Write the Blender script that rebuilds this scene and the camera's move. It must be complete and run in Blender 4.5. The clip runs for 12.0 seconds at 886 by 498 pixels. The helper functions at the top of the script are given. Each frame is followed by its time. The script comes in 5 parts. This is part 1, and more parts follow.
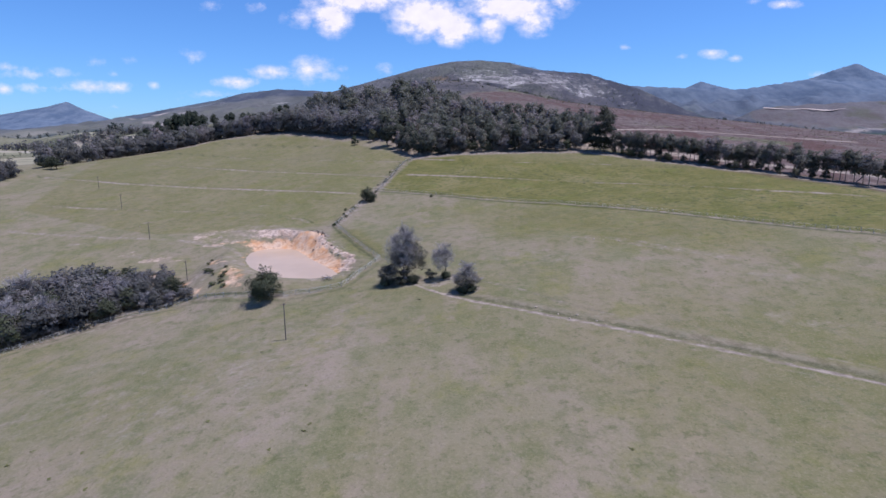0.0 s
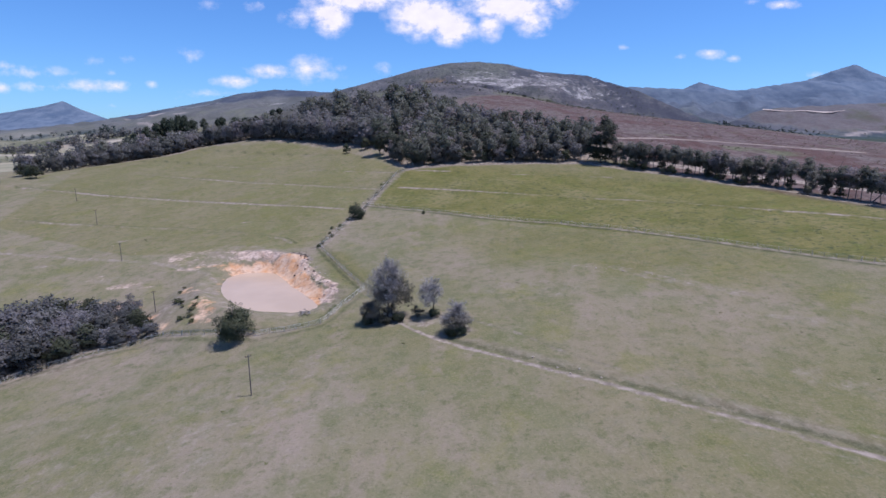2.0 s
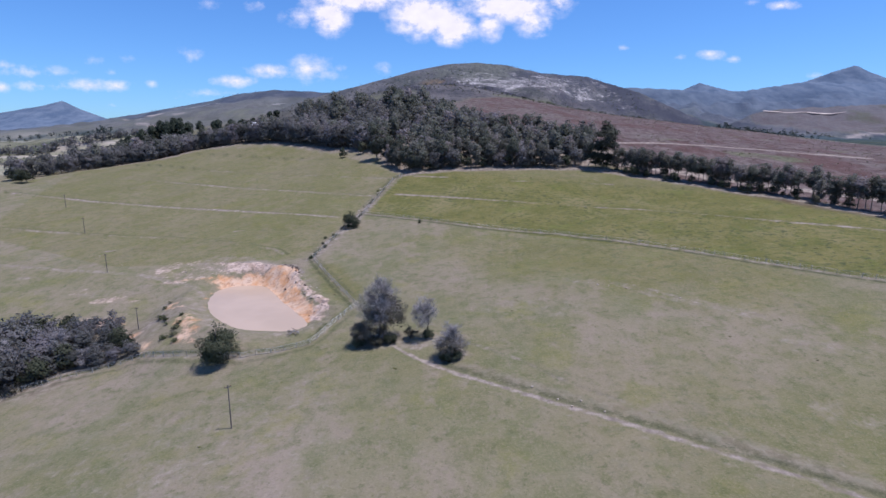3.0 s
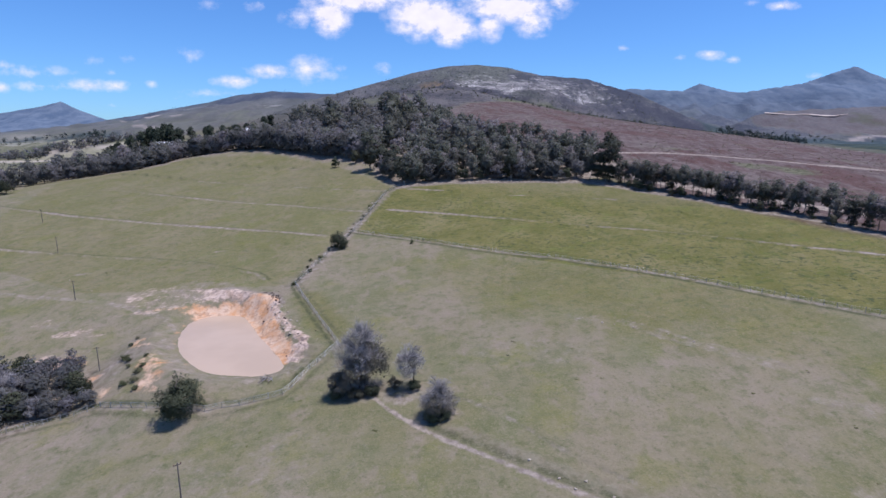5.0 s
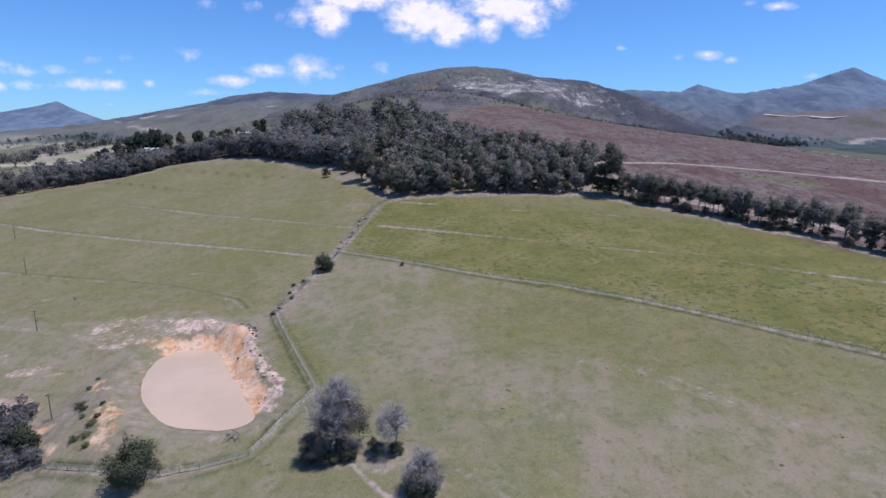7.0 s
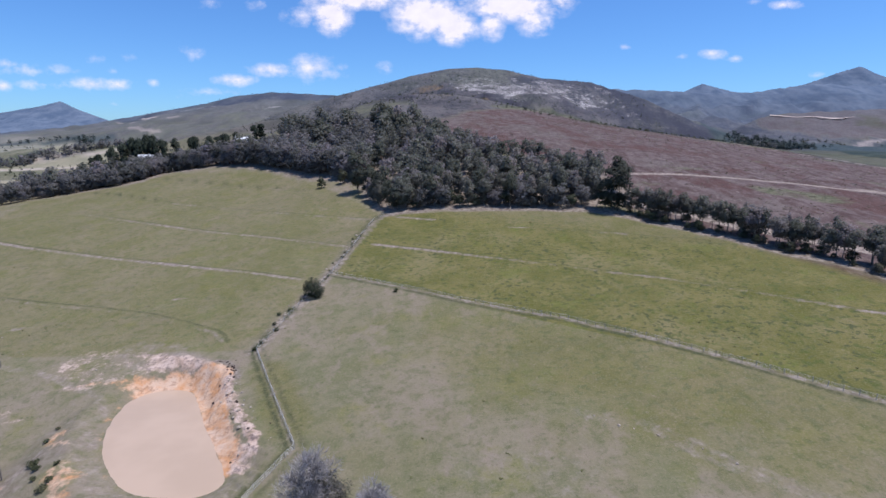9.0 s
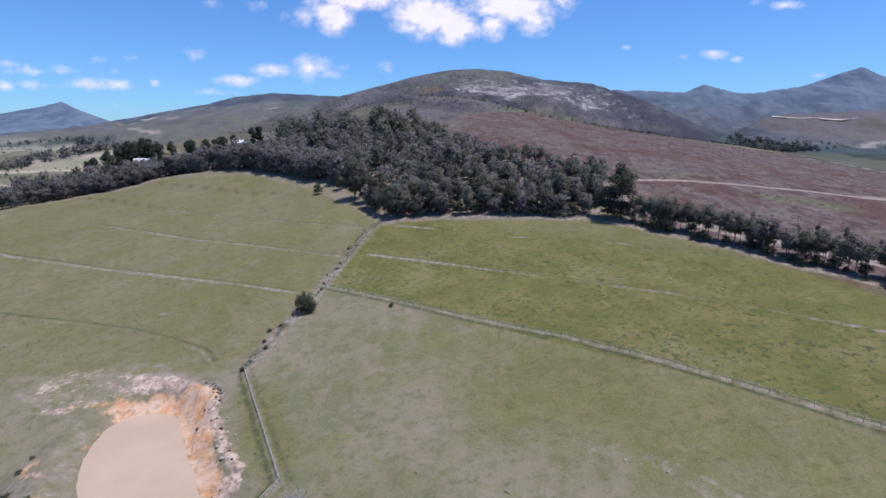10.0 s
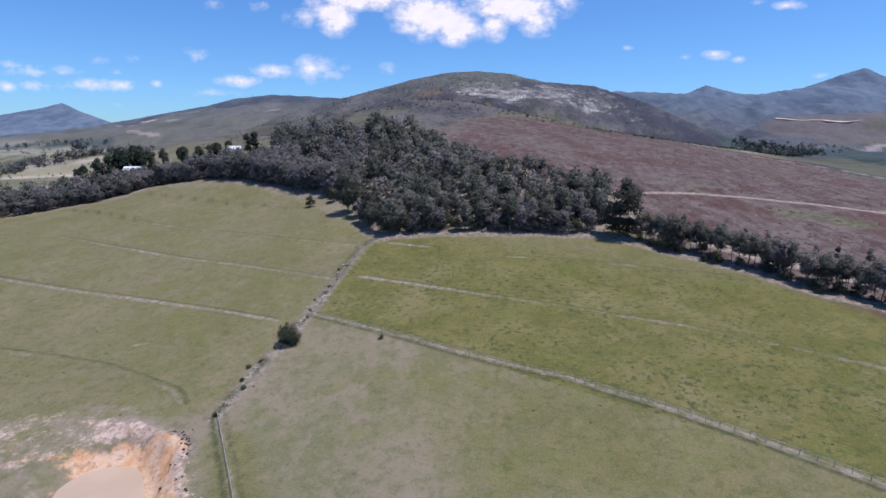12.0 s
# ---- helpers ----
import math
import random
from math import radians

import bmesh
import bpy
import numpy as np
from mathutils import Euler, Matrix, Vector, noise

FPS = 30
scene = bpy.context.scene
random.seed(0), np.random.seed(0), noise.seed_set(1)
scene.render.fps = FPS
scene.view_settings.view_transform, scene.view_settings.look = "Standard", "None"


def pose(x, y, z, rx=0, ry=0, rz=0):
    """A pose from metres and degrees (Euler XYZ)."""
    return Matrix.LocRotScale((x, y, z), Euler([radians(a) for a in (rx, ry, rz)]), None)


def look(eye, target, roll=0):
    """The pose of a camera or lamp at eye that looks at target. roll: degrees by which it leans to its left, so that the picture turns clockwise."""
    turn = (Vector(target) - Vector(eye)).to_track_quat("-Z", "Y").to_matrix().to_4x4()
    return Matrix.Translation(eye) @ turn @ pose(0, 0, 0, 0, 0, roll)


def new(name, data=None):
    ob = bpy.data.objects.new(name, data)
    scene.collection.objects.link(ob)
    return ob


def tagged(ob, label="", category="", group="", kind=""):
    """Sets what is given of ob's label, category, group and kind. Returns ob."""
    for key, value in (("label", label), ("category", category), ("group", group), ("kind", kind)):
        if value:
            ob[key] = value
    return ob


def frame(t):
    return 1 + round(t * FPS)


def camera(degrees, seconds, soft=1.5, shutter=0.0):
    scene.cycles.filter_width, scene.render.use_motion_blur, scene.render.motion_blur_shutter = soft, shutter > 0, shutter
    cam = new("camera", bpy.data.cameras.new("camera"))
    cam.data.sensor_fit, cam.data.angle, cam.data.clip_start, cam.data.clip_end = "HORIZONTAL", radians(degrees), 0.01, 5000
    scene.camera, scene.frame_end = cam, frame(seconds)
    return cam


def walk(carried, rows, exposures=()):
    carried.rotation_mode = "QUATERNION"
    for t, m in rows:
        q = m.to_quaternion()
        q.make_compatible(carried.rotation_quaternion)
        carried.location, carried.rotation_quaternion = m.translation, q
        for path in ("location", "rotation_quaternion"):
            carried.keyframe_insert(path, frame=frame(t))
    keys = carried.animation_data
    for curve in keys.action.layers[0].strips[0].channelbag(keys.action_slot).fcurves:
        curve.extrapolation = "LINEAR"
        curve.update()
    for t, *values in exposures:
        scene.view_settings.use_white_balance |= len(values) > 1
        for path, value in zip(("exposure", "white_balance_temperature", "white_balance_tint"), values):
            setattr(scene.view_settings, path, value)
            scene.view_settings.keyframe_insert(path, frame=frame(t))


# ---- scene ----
cam = camera(80, 12.0)
PATH = [
    (0, look((0.000, -0.000, 40.000), (-0.000, 97.928, 19.749), -0.147)),
    (0.5, look((0.404, 2.745, 41.155), (0.456, 100.668, 20.881), -0.114)),
    (1, look((0.923, 5.325, 42.355), (0.840, 103.249, 22.083), -0.119)),
    (1.5, look((1.513, 8.176, 43.482), (1.583, 106.098, 23.200), -0.067)),
    (2, look((1.947, 10.918, 44.539), (2.267, 108.832, 24.222), -0.043)),
    (2.5, look((2.406, 13.634, 45.622), (2.754, 111.553, 25.333), 0.001)),
    (3, look((2.891, 16.346, 46.713), (3.247, 114.262, 26.409), 0.055)),
    (5, look((4.872, 27.283, 51.213), (5.267, 125.210, 30.961), 0.067)),
    (5.5, look((5.343, 30.025, 52.477), (5.802, 127.939, 32.164), 0.067)),
    (6, look((5.765, 32.683, 53.552), (6.381, 130.594, 33.225), 0.145)),
    (6.5, look((6.192, 35.448, 54.601), (6.985, 133.356, 34.272), 0.152)),
    (7, look((6.621, 38.080, 55.659), (7.362, 135.993, 35.351), 0.144)),
    (9, look((8.381, 49.016, 60.442), (8.528, 146.903, 39.995), 0.128)),
    (9.5, look((8.884, 51.847, 61.554), (8.891, 149.749, 41.175), 0.126)),
    (10, look((9.335, 54.654, 62.655), (9.297, 152.551, 42.257), 0.150)),
    (10.5, look((9.710, 57.274, 63.660), (9.775, 155.185, 43.325), 0.174)),
    (11, look((10.157, 60.009, 64.807), (10.128, 157.922, 44.482), 0.185)),
    (11.5, look((10.680, 62.815, 65.919), (10.494, 160.736, 45.634), 0.169)),
    (12, look((11.102, 65.560, 66.978), (10.806, 163.476, 46.672), 0.136)),
]
walk(cam, PATH, [(0.0, -0.04, 6020.0, 19.0), (6.0, -0.04, 6060.0, 16.5), (12.0, -0.05, 6260.0, 15.0)])

# ---- light ----
SUN_ELEVATION, SUN_BEARING = 72.0, 95.0   # degrees; bearing from +y towards +x
sun = new("sun", bpy.data.lights.new("sun", "SUN"))
sun.data.energy, sun.data.angle, sun.data.color = 4.85, radians(0.53), (1.0, 0.955, 0.89)
toward = Vector((math.sin(radians(SUN_BEARING)) * math.cos(radians(SUN_ELEVATION)), math.cos(radians(SUN_BEARING)) * math.cos(radians(SUN_ELEVATION)), math.sin(radians(SUN_ELEVATION))))
sun.matrix_basis = look(toward * 400, (0, 0, 0))

world = bpy.data.worlds.new("sky")
scene.world = world
world.use_nodes = True
wt = world.node_tree
wt.nodes.clear()


def wmath(op, a, b=None, clamp=False):
    n = wt.nodes.new("ShaderNodeMath")
    n.operation, n.use_clamp = op, clamp
    for i, v in enumerate((a, b)):
        if v is None:
            continue
        if isinstance(v, (int, float)):
            n.inputs[i].default_value = v
        else:
            wt.links.new(v, n.inputs[i])
    return n.outputs[0]


sky = wt.nodes.new("ShaderNodeTexSky")
sky.sky_type, sky.sun_disc = "NISHITA", False
sky.sun_elevation, sky.sun_rotation = radians(SUN_ELEVATION), radians(SUN_BEARING)
sky.altitude, sky.air_density, sky.dust_density, sky.ozone_density = 300, 1.0, 0.4, 1.5
where = wt.nodes.new("ShaderNodeTexCoord").outputs["Generated"]
split = wt.nodes.new("ShaderNodeSeparateXYZ")
wt.links.new(where, split.inputs[0])
ahead = wmath("MAXIMUM", wmath("ABSOLUTE", split.outputs[1]), 0.02)
plane = wt.nodes.new("ShaderNodeCombineXYZ")
wt.links.new(wmath("DIVIDE", split.outputs[0], ahead), plane.inputs[0])
wt.links.new(wmath("DIVIDE", split.outputs[2], ahead), plane.inputs[1])
# cumulus: centre and half sizes, as slopes sideways and upwards, and thickness
CLOUDS = (
    (-0.197, 0.214, 0.038, 0.036, 1.2), (-0.247, 0.212, 0.040, 0.018, 0.5), (-0.142, 0.240, 0.115, 0.018, 1.05), (-0.030, 0.214, 0.068, 0.042, 1.25),
    (0.017, 0.198, 0.056, 0.034, 1.25), (0.085, 0.200, 0.026, 0.03, 0.85), (0.120, 0.228, 0.104, 0.026, 1.15), (0.165, 0.204, 0.036, 0.028, 1.0),
    (0.207, 0.236, 0.025, 0.017, 0.8), (-0.45, 0.149, 0.025, 0.0125, 0.6), (-0.565, 0.141, 0.019, 0.008, 0.42), (-0.619, 0.14, 0.026, 0.009, 0.36),
    (-0.738, 0.120, 0.066, 0.011, 0.72), (-0.785, 0.131, 0.030, 0.012, 0.6), (-0.727, 0.095, 0.046, 0.010, 0.72), (-0.64, 0.096, 0.066, 0.012, 0.75),
    (-0.592, 0.095, 0.028, 0.012, 0.95), (-0.799, 0.092, 0.018, 0.010, 0.7), (-0.523, 0.099, 0.014, 0.007, 0.5), (-0.372, 0.104, 0.044, 0.012, 0.98),
    (-0.238, 0.126, 0.046, 0.024, 0.56), (-0.225, 0.118, 0.055, 0.012, 0.62), (-0.300, 0.120, 0.062, 0.014, 0.55), (-0.183, 0.125, 0.013, 0.008, 0.55),
    (-0.107, 0.125, 0.018, 0.011, 0.72), (-0.593, 0.118, 0.015, 0.007, 0.4), (-0.406, 0.235, 0.019, 0.012, 0.42), (-0.33, 0.231, 0.026, 0.009, 0.42),
    (-0.431, 0.082, 0.05, 0.009, 0.48), (-0.599, 0.06, 0.018, 0.006, 0.4), (0.606, 0.233, 0.031, 0.009, 1.05), (0.55, 0.237, 0.017, 0.006, 0.45),
    (0.325, 0.162, 0.012, 0.006, 0.7), (0.483, 0.151, 0.029, 0.009, 0.9), (0.43, 0.146, 0.015, 0.007, 0.55), (0.528, 0.142, 0.013, 0.006, 0.6), (0.678, 0.114, 0.016, 0.007, 0.6),
)
cover = None
for u, v, a, b, thick in CLOUDS:
    off = wt.nodes.new("ShaderNodeVectorMath")
    off.operation = "SUBTRACT"
    off.inputs[1].default_value = (u, v, 0)
    wt.links.new(plane.outputs[0], off.inputs[0])
    fit_in = wt.nodes.new("ShaderNodeVectorMath")
    fit_in.operation = "DIVIDE"
    fit_in.inputs[1].default_value = (a, b, 1)
    wt.links.new(off.outputs[0], fit_in.inputs[0])
    far = wt.nodes.new("ShaderNodeVectorMath")
    far.operation = "LENGTH"
    wt.links.new(fit_in.outputs[0], far.inputs[0])
    one = wmath("MULTIPLY", wmath("SUBTRACT", 1.2, far.outputs["Value"]), thick * (0.62 if b < 0.013 else 1.05))
    cover = one if cover is None else wmath("MAXIMUM", cover, one)
stretch = wt.nodes.new("ShaderNodeVectorMath")
stretch.operation = "MULTIPLY"
stretch.inputs[1].default_value = (1.0, 1.35, 1.0)
wt.links.new(plane.outputs[0], stretch.inputs[0])
puffs = []
for size, detail, rough in ((13, 7, 0.58), (34, 8, 0.62)):
    n = wt.nodes.new("ShaderNodeTexNoise")
    n.inputs["Scale"].default_value, n.inputs["Detail"].default_value, n.inputs["Roughness"].default_value = size, detail, rough
    wt.links.new(stretch.outputs[0], n.inputs["Vector"])
    puffs.append(n.outputs["Fac"])
puff = wmath("ADD", wmath("MULTIPLY", wmath("SUBTRACT", puffs[0], 0.5), 2.1), wmath("MULTIPLY", wmath("SUBTRACT", puffs[1], 0.5), 2.2))
# the thin clouds let the sky through, the thick ones don't
dense = wmath("MULTIPLY", wmath("SUBTRACT", wmath("ADD", wmath("MAXIMUM", cover, -0.6), wmath("MULTIPLY", puff, wmath("ADD", 0.35, wmath("MULTIPLY", wmath("MAXIMUM", cover, 0.0), 0.75)))), 0.06), 1.15, True)
dense = wmath("MULTIPLY", wmath("POWER", dense, 1.2), 0.97)
shade = wmath("ADD", 0.80, wmath("MULTIPLY", puffs[1], 0.38))
white = wt.nodes.new("ShaderNodeCombineXYZ")
for i, c in enumerate((8.9, 8.5, 9.2)):
    wt.links.new(wmath("MULTIPLY", shade, c), white.inputs[i])
mix = wt.nodes.new("ShaderNodeMix")
mix.data_type = "RGBA"
wt.links.new(dense, mix.inputs["Factor"])
deep = wt.nodes.new("ShaderNodeVectorMath")
deep.operation = "MULTIPLY"
deep.inputs[1].default_value = (0.545, 0.91, 1.35)   # clear, dry mountain air
wt.links.new(sky.outputs[0], deep.inputs[0])
wt.links.new(deep.outputs[0], mix.inputs["A"])
wt.links.new(white.outputs[0], mix.inputs["B"])
back = wt.nodes.new("ShaderNodeBackground")
back.inputs["Strength"].default_value = 0.113
wt.links.new(mix.outputs["Result"], back.inputs["Color"])
wt.links.new(back.outputs[0], wt.nodes.new("ShaderNodeOutputWorld").inputs["Surface"])

# ---- materials ----
class Mat:
    """A node material with short ways to build it."""

    def __init__(self, name):
        self.m = bpy.data.materials.new(name)
        self.m.use_nodes = True
        self.t = self.m.node_tree
        self.bsdf = self.t.nodes["Principled BSDF"]
        self.out = self.t.nodes["Material Output"]

    def put(self, v, socket):
        if isinstance(v, (int, float)):
            socket.default_value = v
        elif isinstance(v, tuple):
            socket.default_value = (*v, 1.0) if len(v) == 3 and socket.type == "RGBA" else v
        else:
            self.t.links.new(v, socket)

    def math(self, op, a, b=0.0, clamp=False):
        n = self.t.nodes.new("ShaderNodeMath")
        n.operation, n.use_clamp = op, clamp
        self.put(a, n.inputs[0])
        self.put(b, n.inputs[1])
        return n.outputs[0]

    def mix(self, f, a, b, how="MIX"):
        n = self.t.nodes.new("ShaderNodeMix")
        n.data_type, n.blend_type = "RGBA", how
        self.put(f, n.inputs["Factor"])
        self.put(a, n.inputs["A"])
        self.put(b, n.inputs["B"])
        return n.outputs["Result"]

    def place(self, kind="Object", stretch=None):
        out = self.t.nodes.new("ShaderNodeTexCoord").outputs[kind]
        if stretch:
            n = self.t.nodes.new("ShaderNodeMapping")
            n.inputs["Scale"].default_value = stretch
            self.t.links.new(out, n.inputs["Vector"])
            out = n.outputs[0]
        return out

    def noise(self, scale, detail=3, rough=0.6, at=None):
        n = self.t.nodes.new("ShaderNodeTexNoise")
        n.inputs["Scale"].default_value, n.inputs["Detail"].default_value, n.inputs["Roughness"].default_value = scale, detail, rough
        self.put(at or self.place(), n.inputs["Vector"])
        return n.outputs["Fac"]

    def band(self, v, lo, hi):
        n = self.t.nodes.new("ShaderNodeMapRange")
        n.interpolation_type = "SMOOTHSTEP"
        self.put(v, n.inputs[0])
        n.inputs[1].default_value, n.inputs[2].default_value = lo, hi
        return n.outputs[0]

    def masks(self, name):
        n = self.t.nodes.new("ShaderNodeAttribute")
        n.attribute_name = name
        s = self.t.nodes.new("ShaderNodeSeparateColor")
        self.t.links.new(n.outputs["Color"], s.inputs[0])
        return [*s.outputs, n.outputs["Alpha"]]

    def chance(self):
        return self.t.nodes.new("ShaderNodeObjectInfo").outputs["Random"]

    def island(self):
        return self.t.nodes.new("ShaderNodeNewGeometry").outputs["Random Per Island"]

    def bump(self, v, strength, distance):
        n = self.t.nodes.new("ShaderNodeBump")
        n.inputs["Strength"].default_value, n.inputs["Distance"].default_value = strength, distance
        self.put(v, n.inputs["Height"])
        self.t.links.new(n.outputs[0], self.bsdf.inputs["Normal"])

    def finish(self, color, rough=0.9, spec=0.2, metal=0.0):
        self.put(color, self.bsdf.inputs["Base Color"])
        self.put(rough, self.bsdf.inputs["Roughness"])
        self.bsdf.inputs["Specular IOR Level"].default_value = spec
        self.bsdf.inputs["Metallic"].default_value = metal
        return self.m


def leaf_material(name, dark, light, dry, thin=0.22):
    """Leaves: lighter and darker sprays, dry tufts, and a shade of its own for each tree."""
    k = Mat(name)
    own = k.math("FRACT", k.math("ADD", k.chance(), k.masks("tree")[0]))
    c = k.mix(k.math("ADD", 0.36, k.math("MULTIPLY", k.island(), 0.26)), dark, light)
    c = k.mix(k.math("MULTIPLY", k.band(k.noise(0.55, 2), 0.42, 0.7), 0.5), c, dry)
    c = k.mix(k.math("MULTIPLY", k.band(k.math("FRACT", k.math("MULTIPLY", own, 7.3)), 0.35, 1.0), 0.85), c, dry)
    c = k.mix(k.math("MULTIPLY", k.band(own, 0.42, 0.95), 0.75), c, dark)
    c = k.mix(k.math("MULTIPLY", k.band(k.math("FRACT", k.math("MULTIPLY", own, 3.7)), 0.6, 0.95), 0.7), c, k.mix(1.0, dark, (0.62, 0.68, 0.6), "MULTIPLY"))
    m = k.finish(c, 0.7, 0.15)
    t = k.t.nodes.new("ShaderNodeBsdfTranslucent")
    k.put(c, t.inputs["Color"])
    s = k.t.nodes.new("ShaderNodeMixShader")
    s.inputs[0].default_value = thin
    k.t.links.new(k.bsdf.outputs[0], s.inputs[1])
    k.t.links.new(t.outputs[0], s.inputs[2])
    k.t.links.new(s.outputs[0], k.out.inputs["Surface"])
    return m


def ground_material():
    k = Mat("land")
    a, b, c, h = k.masks("cover"), k.masks("zone"), k.masks("floor"), k.masks("hill")
    long = k.place("Object", (1, 0.7, 1))
    big, mid, small, fine = k.noise(0.022, 5), k.noise(0.11, 5), k.noise(0.7, 4, 0.65), k.noise(3.2, 3, 0.7)

    def some(v, lo, hi, share):
        return k.math("MULTIPLY", k.band(v, lo, hi), share)

    # grazed grass: green growth, dry pinkish stalks, thin places
    grass = k.mix(k.band(big, 0.36, 0.62), (0.158, 0.146, 0.078), (0.214, 0.180, 0.130))
    grass = k.mix(some(mid, 0.44, 0.64, 0.6), grass, (0.124, 0.132, 0.066))
    grass = k.mix(some(k.noise(0.05, 7, 0.72, long), 0.46, 0.66, 0.7), grass, (0.250, 0.198, 0.162))
    grass = k.mix(some(k.noise(0.075, 6, 0.7), 0.52, 0.66, 0.6), grass, (0.166, 0.158, 0.058))
    grass = k.mix(some(k.noise(0.32, 5, 0.68), 0.46, 0.64, 0.6), grass, (0.112, 0.118, 0.060))
    grass = k.mix(some(k.noise(0.19, 6, 0.72, long), 0.50, 0.66, 0.6), grass, (0.244, 0.192, 0.156))
    lush = k.mix(k.band(mid, 0.36, 0.66), (0.098, 0.098, 0.022), (0.145, 0.128, 0.042))
    lush = k.mix(some(k.noise(0.045, 6, 0.7, long), 0.48, 0.66, 0.7), lush, (0.186, 0.158, 0.076))
    lush = k.mix(some(k.noise(0.6, 4, 0.6), 0.52, 0.64, 0.75), lush, (0.060, 0.082, 0.018))
    lush = k.mix(some(k.noise(0.25, 6, 0.7), 0.54, 0.68, 0.5), lush, (0.196, 0.172, 0.064))
    lush = k.mix(some(k.noise(0.09, 6, 0.7), 0.54, 0.66, 0.5), lush, (0.112, 0.128, 0.024))
    col = k.mix(a[1], grass, lush)
    col = k.mix(some(small, 0.54, 0.68, 0.45), col, (0.078, 0.092, 0.036))
    col = k.mix(some(k.noise(1.4, 4, 0.7), 0.56, 0.72, 0.36), col, (0.29, 0.242, 0.176))
    col = k.mix(some(fine, 0.46, 0.68, 0.24), col, (0.30, 0.25, 0.170))
    col = k.mix(some(k.noise(2.1, 4, 0.7), 0.54, 0.68, 0.42), col, (0.072, 0.080, 0.036))
    # weedy dark tufts, one here and there
    tuft = k.math("MULTIPLY", k.band(k.math("ADD", k.noise(0.7, 2, 0.5), k.math("MULTIPLY", a[1], 0.06)), 0.64, 0.71), k.band(k.noise(0.06, 3), 0.38, 0.55))
    col = k.mix(k.math("MULTIPLY", tuft, k.math("ADD", 0.15, k.math("MULTIPLY", k.band(a[1], 0.7, 0.95), 0.6))), col, (0.058, 0.068, 0.030))
    # leaf litter and dry grass under and beside the trees
    litter = k.mix(k.band(small, 0.35, 0.65), (0.135, 0.108, 0.086), (0.275, 0.230, 0.190))
    col = k.mix(c[0], col, litter)
    # straw of the far plains
    straw = k.mix(k.band(k.noise(0.012, 5), 0.4, 0.62), (0.300, 0.265, 0.190), (0.205, 0.196, 0.132))
    straw = k.mix(some(k.noise(0.03, 5, 0.7), 0.54, 0.7, 0.6), straw, (0.14, 0.15, 0.09))
    straw = k.mix(some(k.noise(0.11, 5, 0.7), 0.55, 0.7, 0.5), straw, (0.36, 0.315, 0.245))
    col = k.mix(c[2], col, straw)
    # cleared plantation: red-brown slash in old planting rows, pale stalks, green regrowth
    rows = k.place("Object", (1.1, 0.6, 1))
    slash = k.mix(k.band(k.noise(0.2, 7, 0.74, rows), 0.38, 0.62), (0.078, 0.050, 0.046), (0.150, 0.116, 0.108))
    slash = k.mix(some(k.noise(0.02, 5), 0.50, 0.66, 0.4), slash, (0.140, 0.122, 0.108))
    slash = k.mix(some(k.noise(0.045, 6, 0.7, rows), 0.48, 0.62, 0.75), slash, (0.088, 0.046, 0.040))
    slash = k.mix(some(k.noise(0.34, 6, 0.78, rows), 0.55, 0.69, 0.6), slash, (0.25, 0.205, 0.185))
    slash = k.mix(some(k.noise(0.5, 5, 0.75, rows), 0.53, 0.64, 0.6), slash, (0.060, 0.046, 0.040))
    green = k.band(k.math("ADD", h[1], k.math("MULTIPLY", k.math("SUBTRACT", k.noise(0.06, 6, 0.72, rows), 0.5), 1.7)), 0.45, 0.8)
    slash = k.mix(k.math("MULTIPLY", green, k.band(h[1], 0.02, 0.2)), slash, k.mix(k.band(k.noise(0.4, 4), 0.4, 0.6), (0.084, 0.088, 0.052), (0.145, 0.136, 0.090)))
    col = k.mix(b[0], col, slash)
    # heath on the hills: grey-purple shrubs, bare brown ground, scattered dark patches
    flank = k.place("Object", (1, 0.6, 1))
    along = k.place("Object", (1.0, 0.32, 1.2))
    heath = k.mix(k.band(k.noise(0.02, 8, 0.74, along), 0.38, 0.62), (0.044, 0.043, 0.050), (0.118, 0.108, 0.106))
    heath = k.mix(some(k.noise(0.07, 6, 0.75, along), 0.5, 0.68, 0.6), heath, (0.128, 0.100, 0.094))
    heath = k.mix(some(k.noise(0.005, 3), 0.50, 0.64, 0.5), heath, (0.112, 0.116, 0.072))
    heath = k.mix(some(k.noise(0.035, 7, 0.78, along), 0.53, 0.66, 0.75), heath, (0.036, 0.036, 0.042))
    heath = k.mix(some(k.noise(0.26, 5, 0.75, along), 0.52, 0.62, 0.75), heath, (0.024, 0.027, 0.026))
    heath = k.mix(some(k.noise(0.33, 4, 0.7, along), 0.56, 0.66, 0.5), heath, (0.190, 0.170, 0.155))
    heath = k.mix(k.math("MULTIPLY", c[3], k.band(k.noise(0.03, 6, 0.75, along), 0.30, 0.56)), heath, (0.032, 0.030, 0.042))
    # green hill pasture and ochre scrub
    turf = k.mix(k.band(k.noise(0.05, 7, 0.74, along), 0.4, 0.62), (0.074, 0.078, 0.048), (0.132, 0.126, 0.084))
    turf = k.mix(some(k.noise(0.16, 5, 0.74), 0.54, 0.66, 0.6), turf, (0.040, 0.048, 0.032))
    green = k.band(k.math("ADD", h[1], k.math("MULTIPLY", k.math("SUBTRACT", k.noise(0.018, 6, 0.7, along), 0.5), 1.4)), 0.40, 0.75)
    heath = k.mix(k.math("MULTIPLY", green, k.band(h[1], 0.02, 0.2)), heath, turf)
